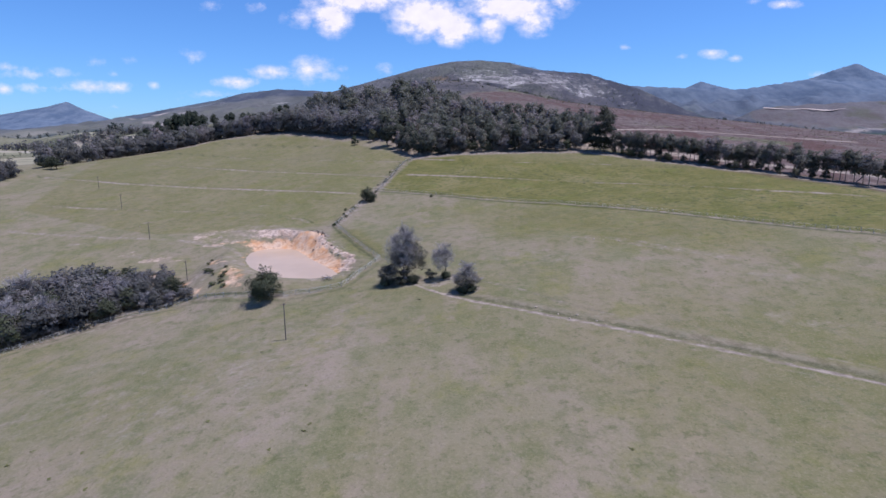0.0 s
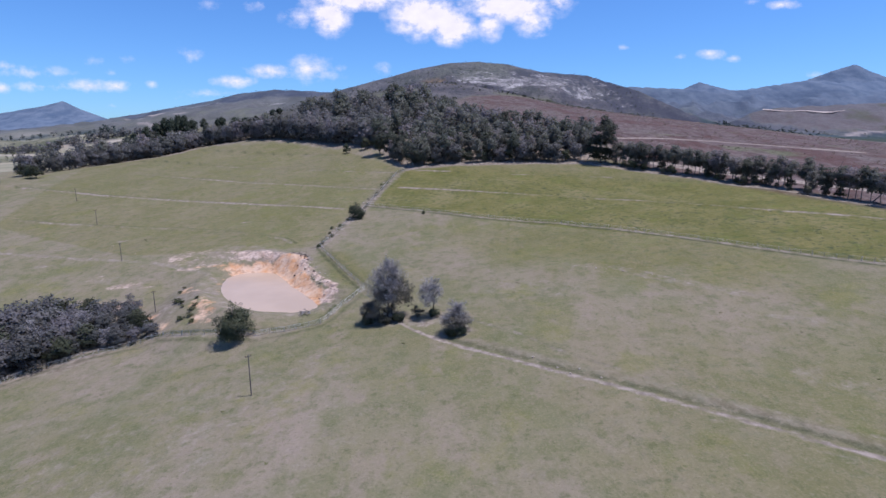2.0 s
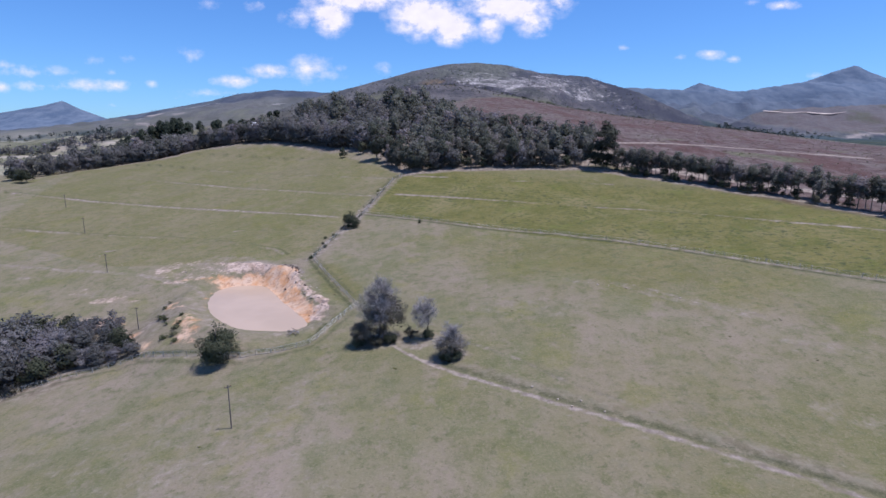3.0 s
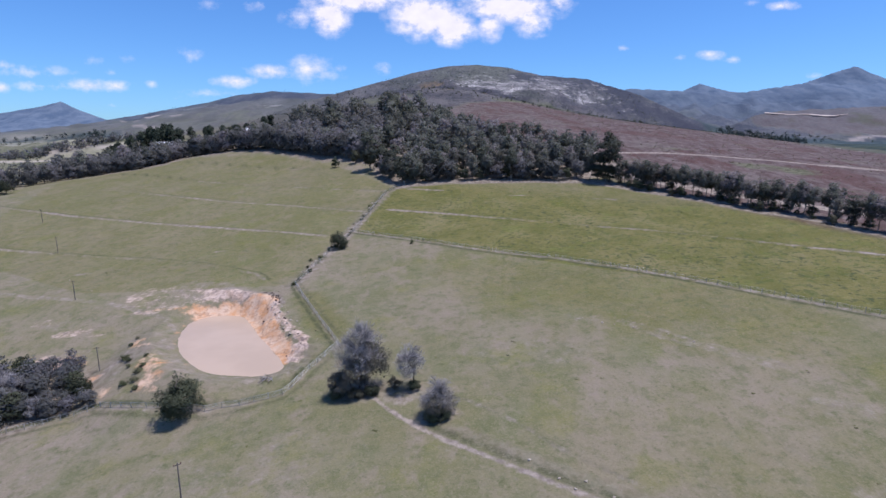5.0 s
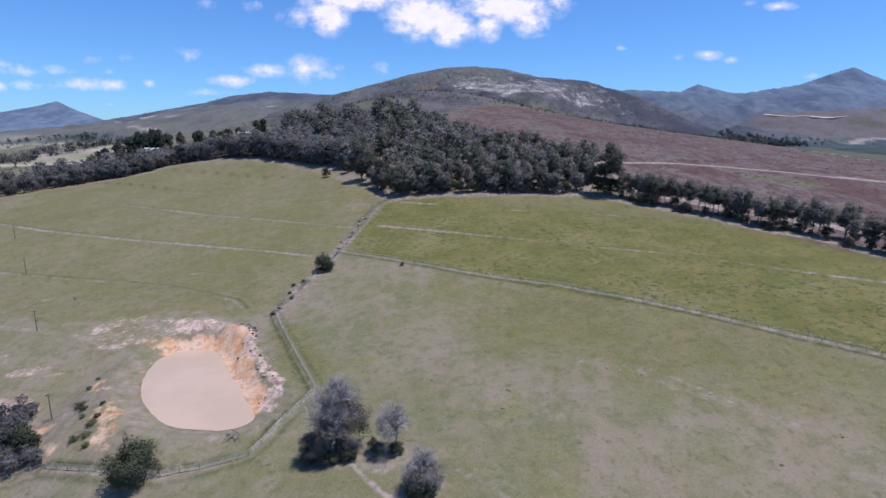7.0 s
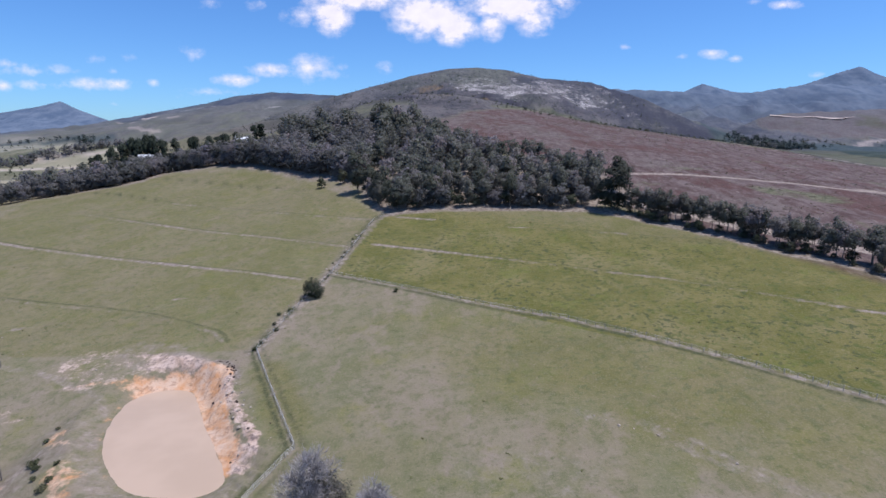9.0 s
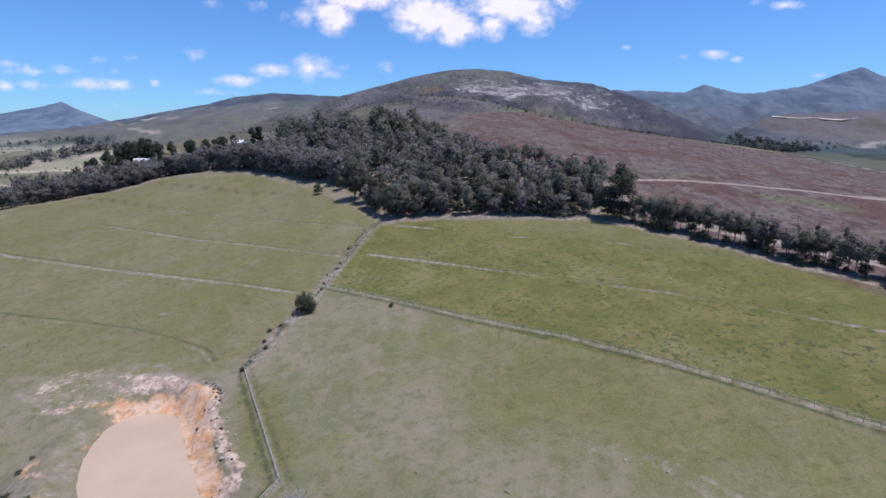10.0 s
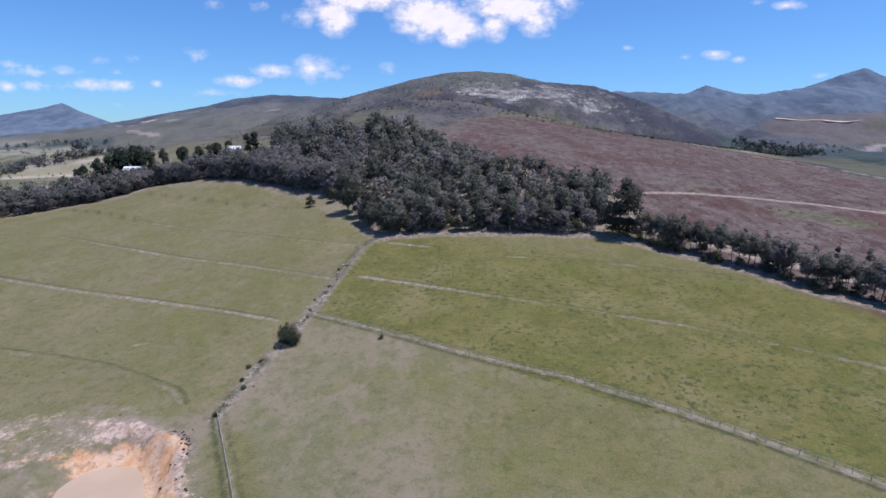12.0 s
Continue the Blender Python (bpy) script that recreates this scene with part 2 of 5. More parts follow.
    ochre = k.band(k.math("ADD", h[0], k.math("MULTIPLY", k.math("SUBTRACT", k.noise(0.05, 7, 0.75, along), 0.5), 1.8)), 0.45, 0.85)
    heath = k.mix(k.math("MULTIPLY", ochre, k.band(h[0], 0.02, 0.2)), heath, k.mix(k.band(k.noise(0.2, 4), 0.4, 0.6), (0.130, 0.088, 0.052), (0.185, 0.134, 0.080)))
    col = k.mix(b[1], col, heath)
    wood = k.mix(k.band(k.noise(0.06, 4), 0.4, 0.62), (0.024, 0.036, 0.034), (0.050, 0.066, 0.056))
    col = k.mix(b[2], col, wood)
    # distance haze painted as a blue tint over the far slopes
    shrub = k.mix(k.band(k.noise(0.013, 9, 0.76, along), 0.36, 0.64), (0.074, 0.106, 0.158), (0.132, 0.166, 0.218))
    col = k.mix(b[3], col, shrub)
    # pale rock in broken ledges along the slope
    rock = k.mix(k.band(k.noise(0.05, 5), 0.4, 0.6), (0.26, 0.24, 0.235), (0.46, 0.43, 0.42))
    ledge = k.noise(0.055, 10, 0.8, k.place("Object", (0.8, 0.28, 2.0)))
    broken = k.band(k.math("ADD", c[1], k.math("MULTIPLY", k.math("SUBTRACT", ledge, 0.5), 2.3)), 0.40, 0.82)
    broken = k.math("MULTIPLY", broken, k.band(k.noise(0.5, 4, 0.75, flank), 0.34, 0.58))
    col = k.mix(k.math("MULTIPLY", broken, k.band(c[1], 0.02, 0.2)), col, rock)
    # graded farm roads and cuttings far off
    col = k.mix(k.math("MULTIPLY", h[2], k.band(k.noise(0.12, 5, 0.7), 0.28, 0.5)), col, (0.46, 0.385, 0.345))
    # bare soil of tracks and banks, worn through in patches
    soil = k.mix(k.band(small, 0.34, 0.64), (0.180, 0.146, 0.122), (0.325, 0.268, 0.226))
    rag = k.math("MULTIPLY", k.math("SUBTRACT", k.noise(0.42, 6, 0.72), 0.5), 1.3)
    worn = k.band(k.math("ADD", a[0], rag), 0.18, 0.78)
    col = k.mix(k.math("MULTIPLY", worn, k.band(a[0], 0.0, 0.3)), col, soil)
    # clay of the dam
    clay = k.mix(k.band(k.noise(0.33, 5, 0.7), 0.36, 0.64), (0.50, 0.262, 0.130), (0.565, 0.385, 0.265))
    clay = k.mix(some(k.noise(0.16, 5, 0.7), 0.48, 0.62, 0.6), clay, (0.55, 0.42, 0.33))
    clay = k.mix(some(k.noise(0.8, 6, 0.78), 0.50, 0.64, 0.7), clay, (0.27, 0.150, 0.090))
    rag = k.math("MULTIPLY", k.math("SUBTRACT", k.noise(0.35, 7, 0.78), 0.5), 1.9)
    dug = k.band(k.math("ADD", a[2], rag), 0.28, 0.74)
    col = k.mix(k.math("MULTIPLY", dug, k.band(a[2], 0.02, 0.25)), col, clay)
    # white crumbled crust above the clay
    crust = k.mix(k.band(k.noise(0.5, 5, 0.72), 0.36, 0.62), (0.42, 0.290, 0.220), (0.52, 0.400, 0.330))
    crust = k.mix(some(k.noise(0.8, 7, 0.8), 0.47, 0.60, 0.8), crust, (0.150, 0.112, 0.100))
    rag = k.math("MULTIPLY", k.math("SUBTRACT", k.noise(0.5, 7, 0.8), 0.5), 2.0)
    crumb = k.band(k.math("ADD", a[3], rag), 0.30, 0.90)
    col = k.mix(k.math("MULTIPLY", crumb, k.band(a[3], 0.02, 0.25)), col, crust)
    # rank dark grass along banks, and dark strips beside the fences
    rank = k.math("MULTIPLY", c[3], k.band(k.noise(0.6, 5, 0.7), 0.30, 0.55))
    rank = k.math("MULTIPLY", rank, k.math("SUBTRACT", 1.0, b[1]))
    col = k.mix(rank, col, k.mix(k.band(fine, 0.4, 0.6), (0.045, 0.052, 0.026), (0.085, 0.088, 0.045)))
    k.bump(k.math("ADD", small, k.math("MULTIPLY", fine, 0.5)), 0.6, 0.25)
    return k.finish(col, 0.95, 0.1)


LAND = ground_material()


def water_material():
    k = Mat("muddy_water")
    c = k.mix(k.band(k.noise(0.08, 3), 0.35, 0.65), (0.42, 0.312, 0.226), (0.46, 0.342, 0.250))
    k.bump(k.noise(1.6, 4, 0.6, k.place("Object", (1, 0.5, 1))), 0.12, 0.05)
    return k.finish(c, 0.25, 0.14)


def grained(name, dark, light, scale, rough=0.85, stretch=None, bump=0.3, spec=0.2, metal=0.0):
    k = Mat(name)
    n = k.noise(scale, 5, 0.65, k.place("Object", stretch))
    c = k.mix(k.band(n, 0.32, 0.68), dark, light)
    c = k.mix(k.math("MULTIPLY", k.chance(), 0.3), c, k.mix(0.5, dark, light, "MULTIPLY"))
    if bump:
        k.bump(n, bump, 0.02)
    return k.finish(c, rough, spec, metal)


WATER_MAT = water_material()
BARK = grained("bark", (0.07, 0.055, 0.045), (0.19, 0.165, 0.14), 3, 0.9, (1, 1, 0.25))
PALE_BARK = grained("pale_bark", (0.13, 0.112, 0.098), (0.28, 0.25, 0.22), 2.2, 0.85, (1, 1, 0.3))
TWIG = grained("grey_twigs", (0.25, 0.230, 0.228), (0.43, 0.400, 0.395), 1.3, 0.9)
# gum and wattle: the bluish grey is partly painted in for a haze veil
GUM_LEAF = leaf_material("gum_leaves", (0.084, 0.095, 0.072), (0.221, 0.230, 0.189), (0.270, 0.232, 0.240), 0.45)
DARK_GUM_LEAF = leaf_material("dark_gum_leaves", (0.055, 0.065, 0.050), (0.137, 0.148, 0.110), (0.146, 0.135, 0.121), 0.35)
WATTLE_LEAF = leaf_material("wattle_leaves", (0.109, 0.112, 0.103), (0.227, 0.227, 0.224), (0.252, 0.225, 0.243), 0.46)
THICKET_LEAF = leaf_material("thicket_leaves", (0.076, 0.081, 0.078), (0.194, 0.194, 0.186), (0.228, 0.209, 0.228), 0.44)
PINE_LEAF = leaf_material("pine_needles", (0.018, 0.028, 0.020), (0.045, 0.058, 0.038), (0.045, 0.048, 0.036), 0.1)
BUSH_LEAF = leaf_material("bush_leaves", (0.046, 0.057, 0.035), (0.119, 0.130, 0.080), (0.106, 0.099, 0.072), 0.32)
DEBRIS = leaf_material("slash_debris", (0.120, 0.080, 0.072), (0.320, 0.265, 0.245), (0.17, 0.165, 0.09), 0.3)
WEED = leaf_material("weed_leaves", (0.090, 0.110, 0.036), (0.140, 0.155, 0.056), (0.18, 0.17, 0.08), 0.4)
# far pines: needle colour paled and blued to paint in haze
HAZE_LEAF = leaf_material("hazed_pine_needles", (0.030, 0.044, 0.044), (0.062, 0.082, 0.078), (0.06, 0.07, 0.062), 0.1)
MAT_LEAF = leaf_material("shrub_leaves", (0.060, 0.075, 0.034), (0.130, 0.140, 0.072), (0.15, 0.135, 0.080), 0.25)
AIRY_LEAF = leaf_material("sparse_olive_leaves", (0.125, 0.118, 0.098), (0.230, 0.218, 0.186), (0.22, 0.196, 0.180), 0.45)
POST_WOOD = grained("weathered_wood", (0.30, 0.28, 0.245), (0.48, 0.45, 0.40), 6, 0.9, (1, 1, 0.2))
POLE_WOOD = grained("tarred_wood", (0.12, 0.100, 0.088), (0.24, 0.205, 0.18), 4, 0.85, (1, 1, 0.15))
WIRE = grained("galvanised_wire", (0.42, 0.41, 0.375), (0.58, 0.56, 0.52), 3, 0.8, None, 0, 0.2, 0.0)
PORCELAIN = grained("brown_porcelain", (0.16, 0.08, 0.05), (0.22, 0.12, 0.08), 9, 0.3, None, 0, 0.5)
STONE = grained("field_stone", (0.27, 0.225, 0.175), (0.45, 0.385, 0.315), 1.8, 0.9)
WHITE_WALL = grained("white_plaster", (0.66, 0.65, 0.62), (0.80, 0.79, 0.77), 1.2, 0.85)
ROOF_SHEET = grained("pale_roof_sheet", (0.55, 0.56, 0.58), (0.74, 0.75, 0.76), 0.8, 0.5, None, 0.1, 0.4)
DARK_GLASS = grained("dark_glass", (0.02, 0.025, 0.03), (0.04, 0.045, 0.05), 1, 0.1, None, 0, 0.5)

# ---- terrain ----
# land of the farm, shaped to fit the camera's view: eastings (rows), northings (columns), heights in metres
XK = np.array([-420, -240, -150, -80, -30, 20, 70, 120, 200, 400.0])
YK = np.array([0, 60, 110, 160, 210, 260, 320, 420, 650.0])
FARM_HEIGHTS = np.array([
    (-6.9, -0.1, 4.2, 8.1, 12.4, 16.5, 17.4, 22.0, 31.0),
    (-8.0, -3.5, 1.1, 7.1, 14.1, 21.0, 26.0, 29.5, 40.0),
    (-7.2, -4.3, 0.0, 7.6, 16.0, 24.1, 33.1, 47.5, 70.0),
    (-3.6, -1.5, 2.0, 11.5, 19.2, 27.5, 37.0, 62.3, 97.0),
    (1.0, 5.8, 8.2, 14.9, 22.5, 30.9, 44.1, 69.7, 107.8),
    (5.0, 9.8, 14.1, 18.7, 26.1, 35.2, 50.1, 67.9, 107.9),
    (7.5, 12.7, 17.9, 23.4, 27.9, 37.9, 50.7, 67.2, 100.2),
    (9.7, 16.4, 22.2, 26.1, 31.6, 40.2, 49.9, 63.3, 88.9),
    (11.9, 17.9, 22.2, 25.9, 32.3, 38.7, 44.8, 56.5, 74.1),
    (15.5, 20.1, 24.8, 29.7, 33.4, 35.3, 34.9, 34.0, 47.5),
])
WATER = 9.0
POND = (-39.2, 133.8)


def spans(knots, v):
    """Cubic weights of each knot at v."""
    n = len(knots)
    v = np.clip(v, knots[0], knots[-1])
    i = np.clip(np.searchsorted(knots, v) - 1, 0, n - 2)
    w, h = np.zeros((len(v), n)), knots[i + 1] - knots[i]
    t, r = (v - knots[i]) / h, np.arange(len(v))
    np.add.at(w, (r, i), 2 * t**3 - 3 * t**2 + 1)
    np.add.at(w, (r, i + 1), 3 * t**2 - 2 * t**3)
    for k, c in ((i, t**3 - 2 * t**2 + t), (i + 1, t**3 - t**2)):
        a, b = np.maximum(k - 1, 0), np.minimum(k + 1, n - 1)
        s = c * h / (knots[b] - knots[a])
        np.add.at(w, (r, b), s)
        np.add.at(w, (r, a), -s)
    return w


def step(v, a, b):
    t = np.clip((v - a) / (b - a), 0, 1)
    return t * t * (3 - 2 * t)


def waves(x, y, size, seed, octaves=4):
    """Smooth value noise, about -1 to 1."""
    out, amp = np.zeros_like(x), 1.0
    for o in range(octaves):
        u, v = x / size + seed * 17.3 + o * 31.7, y / size - seed * 9.1 + o * 12.9
        i, j = np.floor(u), np.floor(v)
        fu, fv = u - i, v - j
        fu, fv = fu * fu * (3 - 2 * fu), fv * fv * (3 - 2 * fv)

        def corner(a, b):
            s = np.sin(a * 127.1 + b * 311.7 + seed * 74.7) * 43758.5453
            return (s - np.floor(s)) * 2 - 1

        low = corner(i, j) * (1 - fu) + corner(i + 1, j) * fu
        high = corner(i, j + 1) * (1 - fu) + corner(i + 1, j + 1) * fu
        out += amp * (low * (1 - fv) + high * fv)
        amp, size = amp * 0.5, size * 0.5
    return out / 1.6


def near_line(x, y, line):
    """Distance from the polyline, the height along it (third value of its points) and the side."""
    best = np.full(x.shape, 1e9)
    level, side = np.zeros_like(x), np.zeros_like(x)
    for a, b in zip(line, line[1:]):
        dx, dy = b[0] - a[0], b[1] - a[1]
        t = np.clip(((x - a[0]) * dx + (y - a[1]) * dy) / (dx * dx + dy * dy), 0, 1)
        d = np.hypot(x - a[0] - t * dx, y - a[1] - t * dy)
        closer = d < best
        best = np.where(closer, d, best)
        side = np.where(closer, np.sign(dx * (y - a[1]) - dy * (x - a[0])), side)
        if len(a) > 2:
            level = np.where(closer, a[2] + t * (b[2] - a[2]), level)
    return best, level, side


# shore line of the dam
SHORE = ((-54, 143), (-53, 148.5), (-49.5, 150.8), (-44, 150.9), (-39.3, 144), (-35.3, 137), (-30, 129.4), (-25, 122.2), (-25, 118.8), (-28.2, 116.7), (-36.5, 117.2), (-42, 121), (-47, 126.3), (-51.7, 134.7))


def eased(poly, times=2):
    """The closed outline with its corners cut."""
    for _ in range(times):
        poly = tuple(q for a, b in zip(poly, poly[1:] + poly[:1]) for q in ((a[0] * 0.75 + b[0] * 0.25, a[1] * 0.75 + b[1] * 0.25), (a[0] * 0.25 + b[0] * 0.75, a[1] * 0.25 + b[1] * 0.75)))
    return poly


SHORE = eased(SHORE)


def inside(x, y, poly):
    hit = np.zeros(x.shape, bool)
    for (ax, ay), (bx, by) in zip(poly, poly[1:] + poly[:1]):
        cross = (ay > y) != (by > y)
        hit ^= cross & (x < (bx - ax) * (y - ay) / ((by - ay) if by != ay else 1e-9) + ax)
    return hit


def near_poly(x, y, poly):
    return near_line(x, y, poly + poly[:1])[0]


def pond_reach(x, y):
    """Metres outside the shore line; negative over the water."""
    out = np.hypot(x - POND[0], y - POND[1]) - 10.0
    k = np.nonzero(out < 45)[0]
    d = near_poly(x[k], y[k], SHORE)
    out[k] = np.where(inside(x[k], y[k], SHORE), -d, d) + 0.35 * waves(x[k], y[k], 3.5, 14, 2)
    return out


# crests of the hills and mountains: x, y, height; then how far they reach and the land at their feet
RIDGES = (
    (((-520, 1010, 42), (-400, 1010, 62), (-310, 1010, 92), (-230, 1000, 119), (-116, 1000, 148), (-44, 1000, 167), (17, 1000, 178), (68, 1000, 181), (120, 1000, 176), (181, 1000, 163), (263, 1000, 157), (294, 980, 144), (330, 930, 125), (389, 860, 84), (425, 780, 46), (440, 720, 38)), 480, 40, 6.5),
    (((-1700, 1900, 40), (-1144, 1900, 104), (-991, 1900, 142), (-791, 1900, 176), (-691, 1900, 200), (-573, 1900, 213), (-456, 1900, 209), (-120, 1900, 190), (400, 1900, 150)), 800, 44, 8),
    (((777, 1500, 71), (821, 1500, 103), (880, 1500, 126), (988, 1500, 134), (1216, 1500, 143), (1700, 1500, 160)), 560, 44, 9),
    (((400, 2300, 225), (682, 2400, 274), (904, 2400, 267), (1177, 2400, 254), (1301, 2400, 254), (1422, 2400, 272), (1591, 2400, 296), (2133, 2400, 294), (2700, 2300, 290)), 1000, 60, 32),
    (((-4300, 3300, 120), (-3619, 3850, 178), (-3129, 3850, 227), (-2803, 3850, 273), (-2646, 3850, 311), (-2527, 3850, 253), (-2279, 3850, 163), (-1500, 3900, 100)), 1000, 50, 14),
    (((1200, 4100, 300), (1718, 4100, 378), (1820, 4100, 418), (1921, 4100, 463), (2050, 4100, 430), (2158, 4100, 405), (2500, 4000, 380)), 1100, 60, 30),
    (((2200, 3800, 360), (2407, 3800, 408), (2593, 3800, 471), (2704, 3800, 511), (2834, 3800, 548), (2958, 3800, 499), (3182, 3800, 443), (3501, 3700, 405)), 1200, 60, 32),
)
# contour banks ploughed across the paddocks
BANKS = (
    ((-200, 262), (-138.4, 237), (-100.8, 223.5), (-76.8, 215.2), (-53, 206.4), (-38.2, 200), (-33, 197.8)),
    ((-150, 281), (-80.3, 247.8), (-61.5, 240.6), (-48, 234.7), (-33, 227.6), (-23.1, 222.6)),
    ((-173, 325), (-120.3, 296), (-88.9, 281.2), (-63.4, 268.9), (-36.3, 257.4), (-17.3, 249.3)),
    ((-160, 207), (-100.2, 189.6), (-82.4, 184.7), (-68.7, 180.3), (-55.7, 173.8), (-45.7, 168.5), (-41.8, 164.2)),
    ((-14.4, 222.8), (-3.5, 217.4), (16.4, 207.6), (31.2, 200.9), (48.6, 192.5), (65.8, 182.6), (77.8, 172.5), (89.1, 163), (115, 143)),
    ((-8.4, 250.1), (4.9, 244)),
    ((31.7, 231.5), (49, 227.4), (66.8, 222.2), (92, 209)),
    ((-152.7, 349.9), (-95.1, 320.8), (-51.3, 300.1)),
)


def crest_at(x, y, line):
    """Distance from a crest line and its height there, eased across the bends."""
    near, total, level = np.full(x.shape, 1e9), 0.0, 0.0
    for a, b in zip(line, line[1:]):
        dx, dy = b[0] - a[0], b[1] - a[1]
        t = np.clip(((x - a[0]) * dx + (y - a[1]) * dy) / (dx * dx + dy * dy), 0, 1)
        d = np.hypot(x - a[0] - t * dx, y - a[1] - t * dy)
        w = (d + 12.0) ** -7
        near, total, level = np.minimum(near, d), total + w, level + w * (a[2] + t * (b[2] - a[2]))
    return near, level / total


def plain_height(x, y):
    """The land before the dam was dug."""
    near = (spans(XK, x) @ FARM_HEIGHTS * spans(YK, y)).sum(1)
    out = np.hypot(np.maximum(np.abs(x) - 400, 0), np.maximum(np.maximum(y - 650, -y), 0))
    flat = 40 + 5 * waves(x, y, 420, 3, 3) + step(y, 900, 3000) * 25
    flat = np.where(y < 0, near - out * 0.02, flat)
    h = near + (flat - near) * step(out, 20, 420)
    up = np.nonzero((y > 430) | (np.abs(x) > 700))[0]
    u, v, top = x[up], y[up], h[up]
    for n, (line, reach, foot, rough) in enumerate(RIDGES if len(up) else ()):
        d, crest = crest_at(u, v, line)
        rim = np.clip(1 - d / reach, 0, 1)
        rise = rim**1.25 * (1 + 0.25 * (1 - rim))
        gully = np.abs(waves(u, v, reach * 0.3, n + rough, 4))
        hill = foot + (crest - foot) * rise - rough * (gully + 0.45 * np.abs(waves(u, v, reach * 0.09, n + 3, 3))) * np.minimum(1, d / reach * 6) * rise**0.4 * 3.0
        hill = hill - 60 * step(d, reach * 0.7, reach)
        k = 6.0
        top = np.maximum(top, hill) + np.maximum(0, k - np.abs(top - hill)) ** 2 / (4 * k)
    h[up] = top
    return h


def height(x, y):
    """The land as it lies, with the dam, the banks and small unevenness."""
    x, y = np.atleast_1d(np.asarray(x, float)), np.atleast_1d(np.asarray(y, float))
    h = plain_height(x, y)
    d = pond_reach(x, y)
    dx, dy = x - POND[0], y - POND[1]
    # the wall of the dam, on the low side
    low = step(-dx * 0.9 - dy * 0.45, -6, 6)
    wall = 10.3 - 0.42 * np.maximum(0, d - 5.5)
    h = np.where(d < 40, h + (np.maximum(h, wall) - h) * low, h)
    # the dug basin
    cut = np.where(d < 0, np.maximum(7.6, WATER + 0.3 * d), WATER + 0.12 * d + 0.02 * d * d)
    face = step(d + 1.1 * waves(x, y, 4, 5, 3), 1.0, 6.5)
    h = np.where(d < 9, cut + (h - cut) * face, h)
    # rills washed down the cut face
    rill = np.abs(waves(np.arctan2(dy, dx) * 15, d * 0.22, 1.5, 8, 3))
    h = h + np.where(d < 10, (0.55 - 1.15 * rill) * step(d, 0.4, 2.2) * step(-d, -8, -5) * (1 - low), 0)
    h = h + np.where(d < 14, 0.35 * waves(x, y, 4.5, 2, 3) * step(d, 0.3, 3) * step(-d, -14, -8), 0)
    r = np.hypot(x, y)
    h = h + 0.18 * waves(x, y, 14, 1, 3) * step(d, 0.5, 6) * step(-r, -700, -400)
    near = np.nonzero((r < 430) & (y > 140))[0]
    for line in BANKS if len(near) else ():
        b, _, side = near_line(x[near], y[near], line)
        h[near] += 0.4 * np.exp(-((b / 1.3) ** 2)) - 0.25 * np.exp(-(((b - 2.0) / 1.1) ** 2)) * (side > 0)
    return h


def land(x, y):
    return float(height([x], [y])[0])

# ---- ground sheet ----
TRACK = ((-6, 105.5), (-3.6, 102), (-1.1, 98.9), (3.5, 94.2), (12, 87.5), (19.7, 81.6), (26.5, 77), (34.5, 71), (45, 63.5), (54, 57), (75, 44), (110, 24))
TRACK_EDGE = ((3, 104), (8.3, 102.3), (13.8, 97), (21, 88), (30.4, 79.3), (41, 71), (52, 63.5), (64, 56))
YARD_TRACK = ((-150, 176), (-103.4, 161.9), (-94.8, 159.8), (-86.2, 157.3), (-77.6, 154.6), (-71.6, 152), (-65.6, 148.6), (-60, 146), (-55, 140), (-58, 130), (-62, 118), (-72, 113), (-90, 108))
FENCE_DIAGONAL = ((-32.6, 158.6), (-30.4, 172.7), (-28.8, 179.6), (-24.4, 200.4), (-22.0, 217.7), (-20, 235), (-18.1, 247.4), (-14.5, 254))
FENCE_DAM = ((-32.6, 158.6), (-24.2, 142.7), (-15.3, 125.7), (-19, 117.2), (-21.8, 109.5), (-28.3, 107.3), (-33.4, 106), (-41.2, 107.5), (-47, 108.8), (-53.7, 111))
FENCE_THICKET = ((-53.7, 111), (-60.4, 110.3), (-68, 108), (-75.2, 103.3), (-79.7, 98.6), (-84.2, 94.2), (-95, 83))
FENCE_RIGHT = ((-24.2, 200.3), (-2.4, 187.2), (13, 177.4), (35.2, 163.8), (51.8, 149.8), (66.4, 136), (83, 119.8), (93.5, 109.7), (112, 92))
PLANTED_ROAD = ((60, 266), (72, 257), (88.6, 243.4), (93.0, 237.9), (98.1, 231.2), (103.1, 225.4), (107.0, 218.9), (111.8, 214.0), (115.5, 209.0), (119.1, 204.2), (126, 197), (140, 180), (160, 150))
RED_ROAD = ((60, 294), (79.4, 291.4), (95.6, 289.7), (116.5, 288.4), (135.6, 284), (158.6, 276.4), (179, 265.5), (230, 240))
WOOD_EDGE = ((-14, 254.5), (-7, 256.6), (5.5, 257), (30, 252.5), (49.5, 248.8), (64.8, 246), (75.5, 237.8), (84.4, 227.8), (91.7, 220.8), (100, 208.7), (106.9, 195.7), (115.2, 184.9), (121, 168), (130, 150))
WOODS = ((-12, 256), (30, 255), (63, 249), (84, 264), (80, 284), (60, 303), (40, 318), (24, 345), (8, 380), (-8, 402), (-40, 415), (-78, 442), (-112, 478), (-124, 482), (-106, 430), (-96, 398), (-120, 393), (-165, 394), (-215, 380), (-240, 352), (-200, 330), (-166, 343), (-158, 370), (-125, 370), (-90, 350), (-56, 322), (-30, 300), (-24, 280))


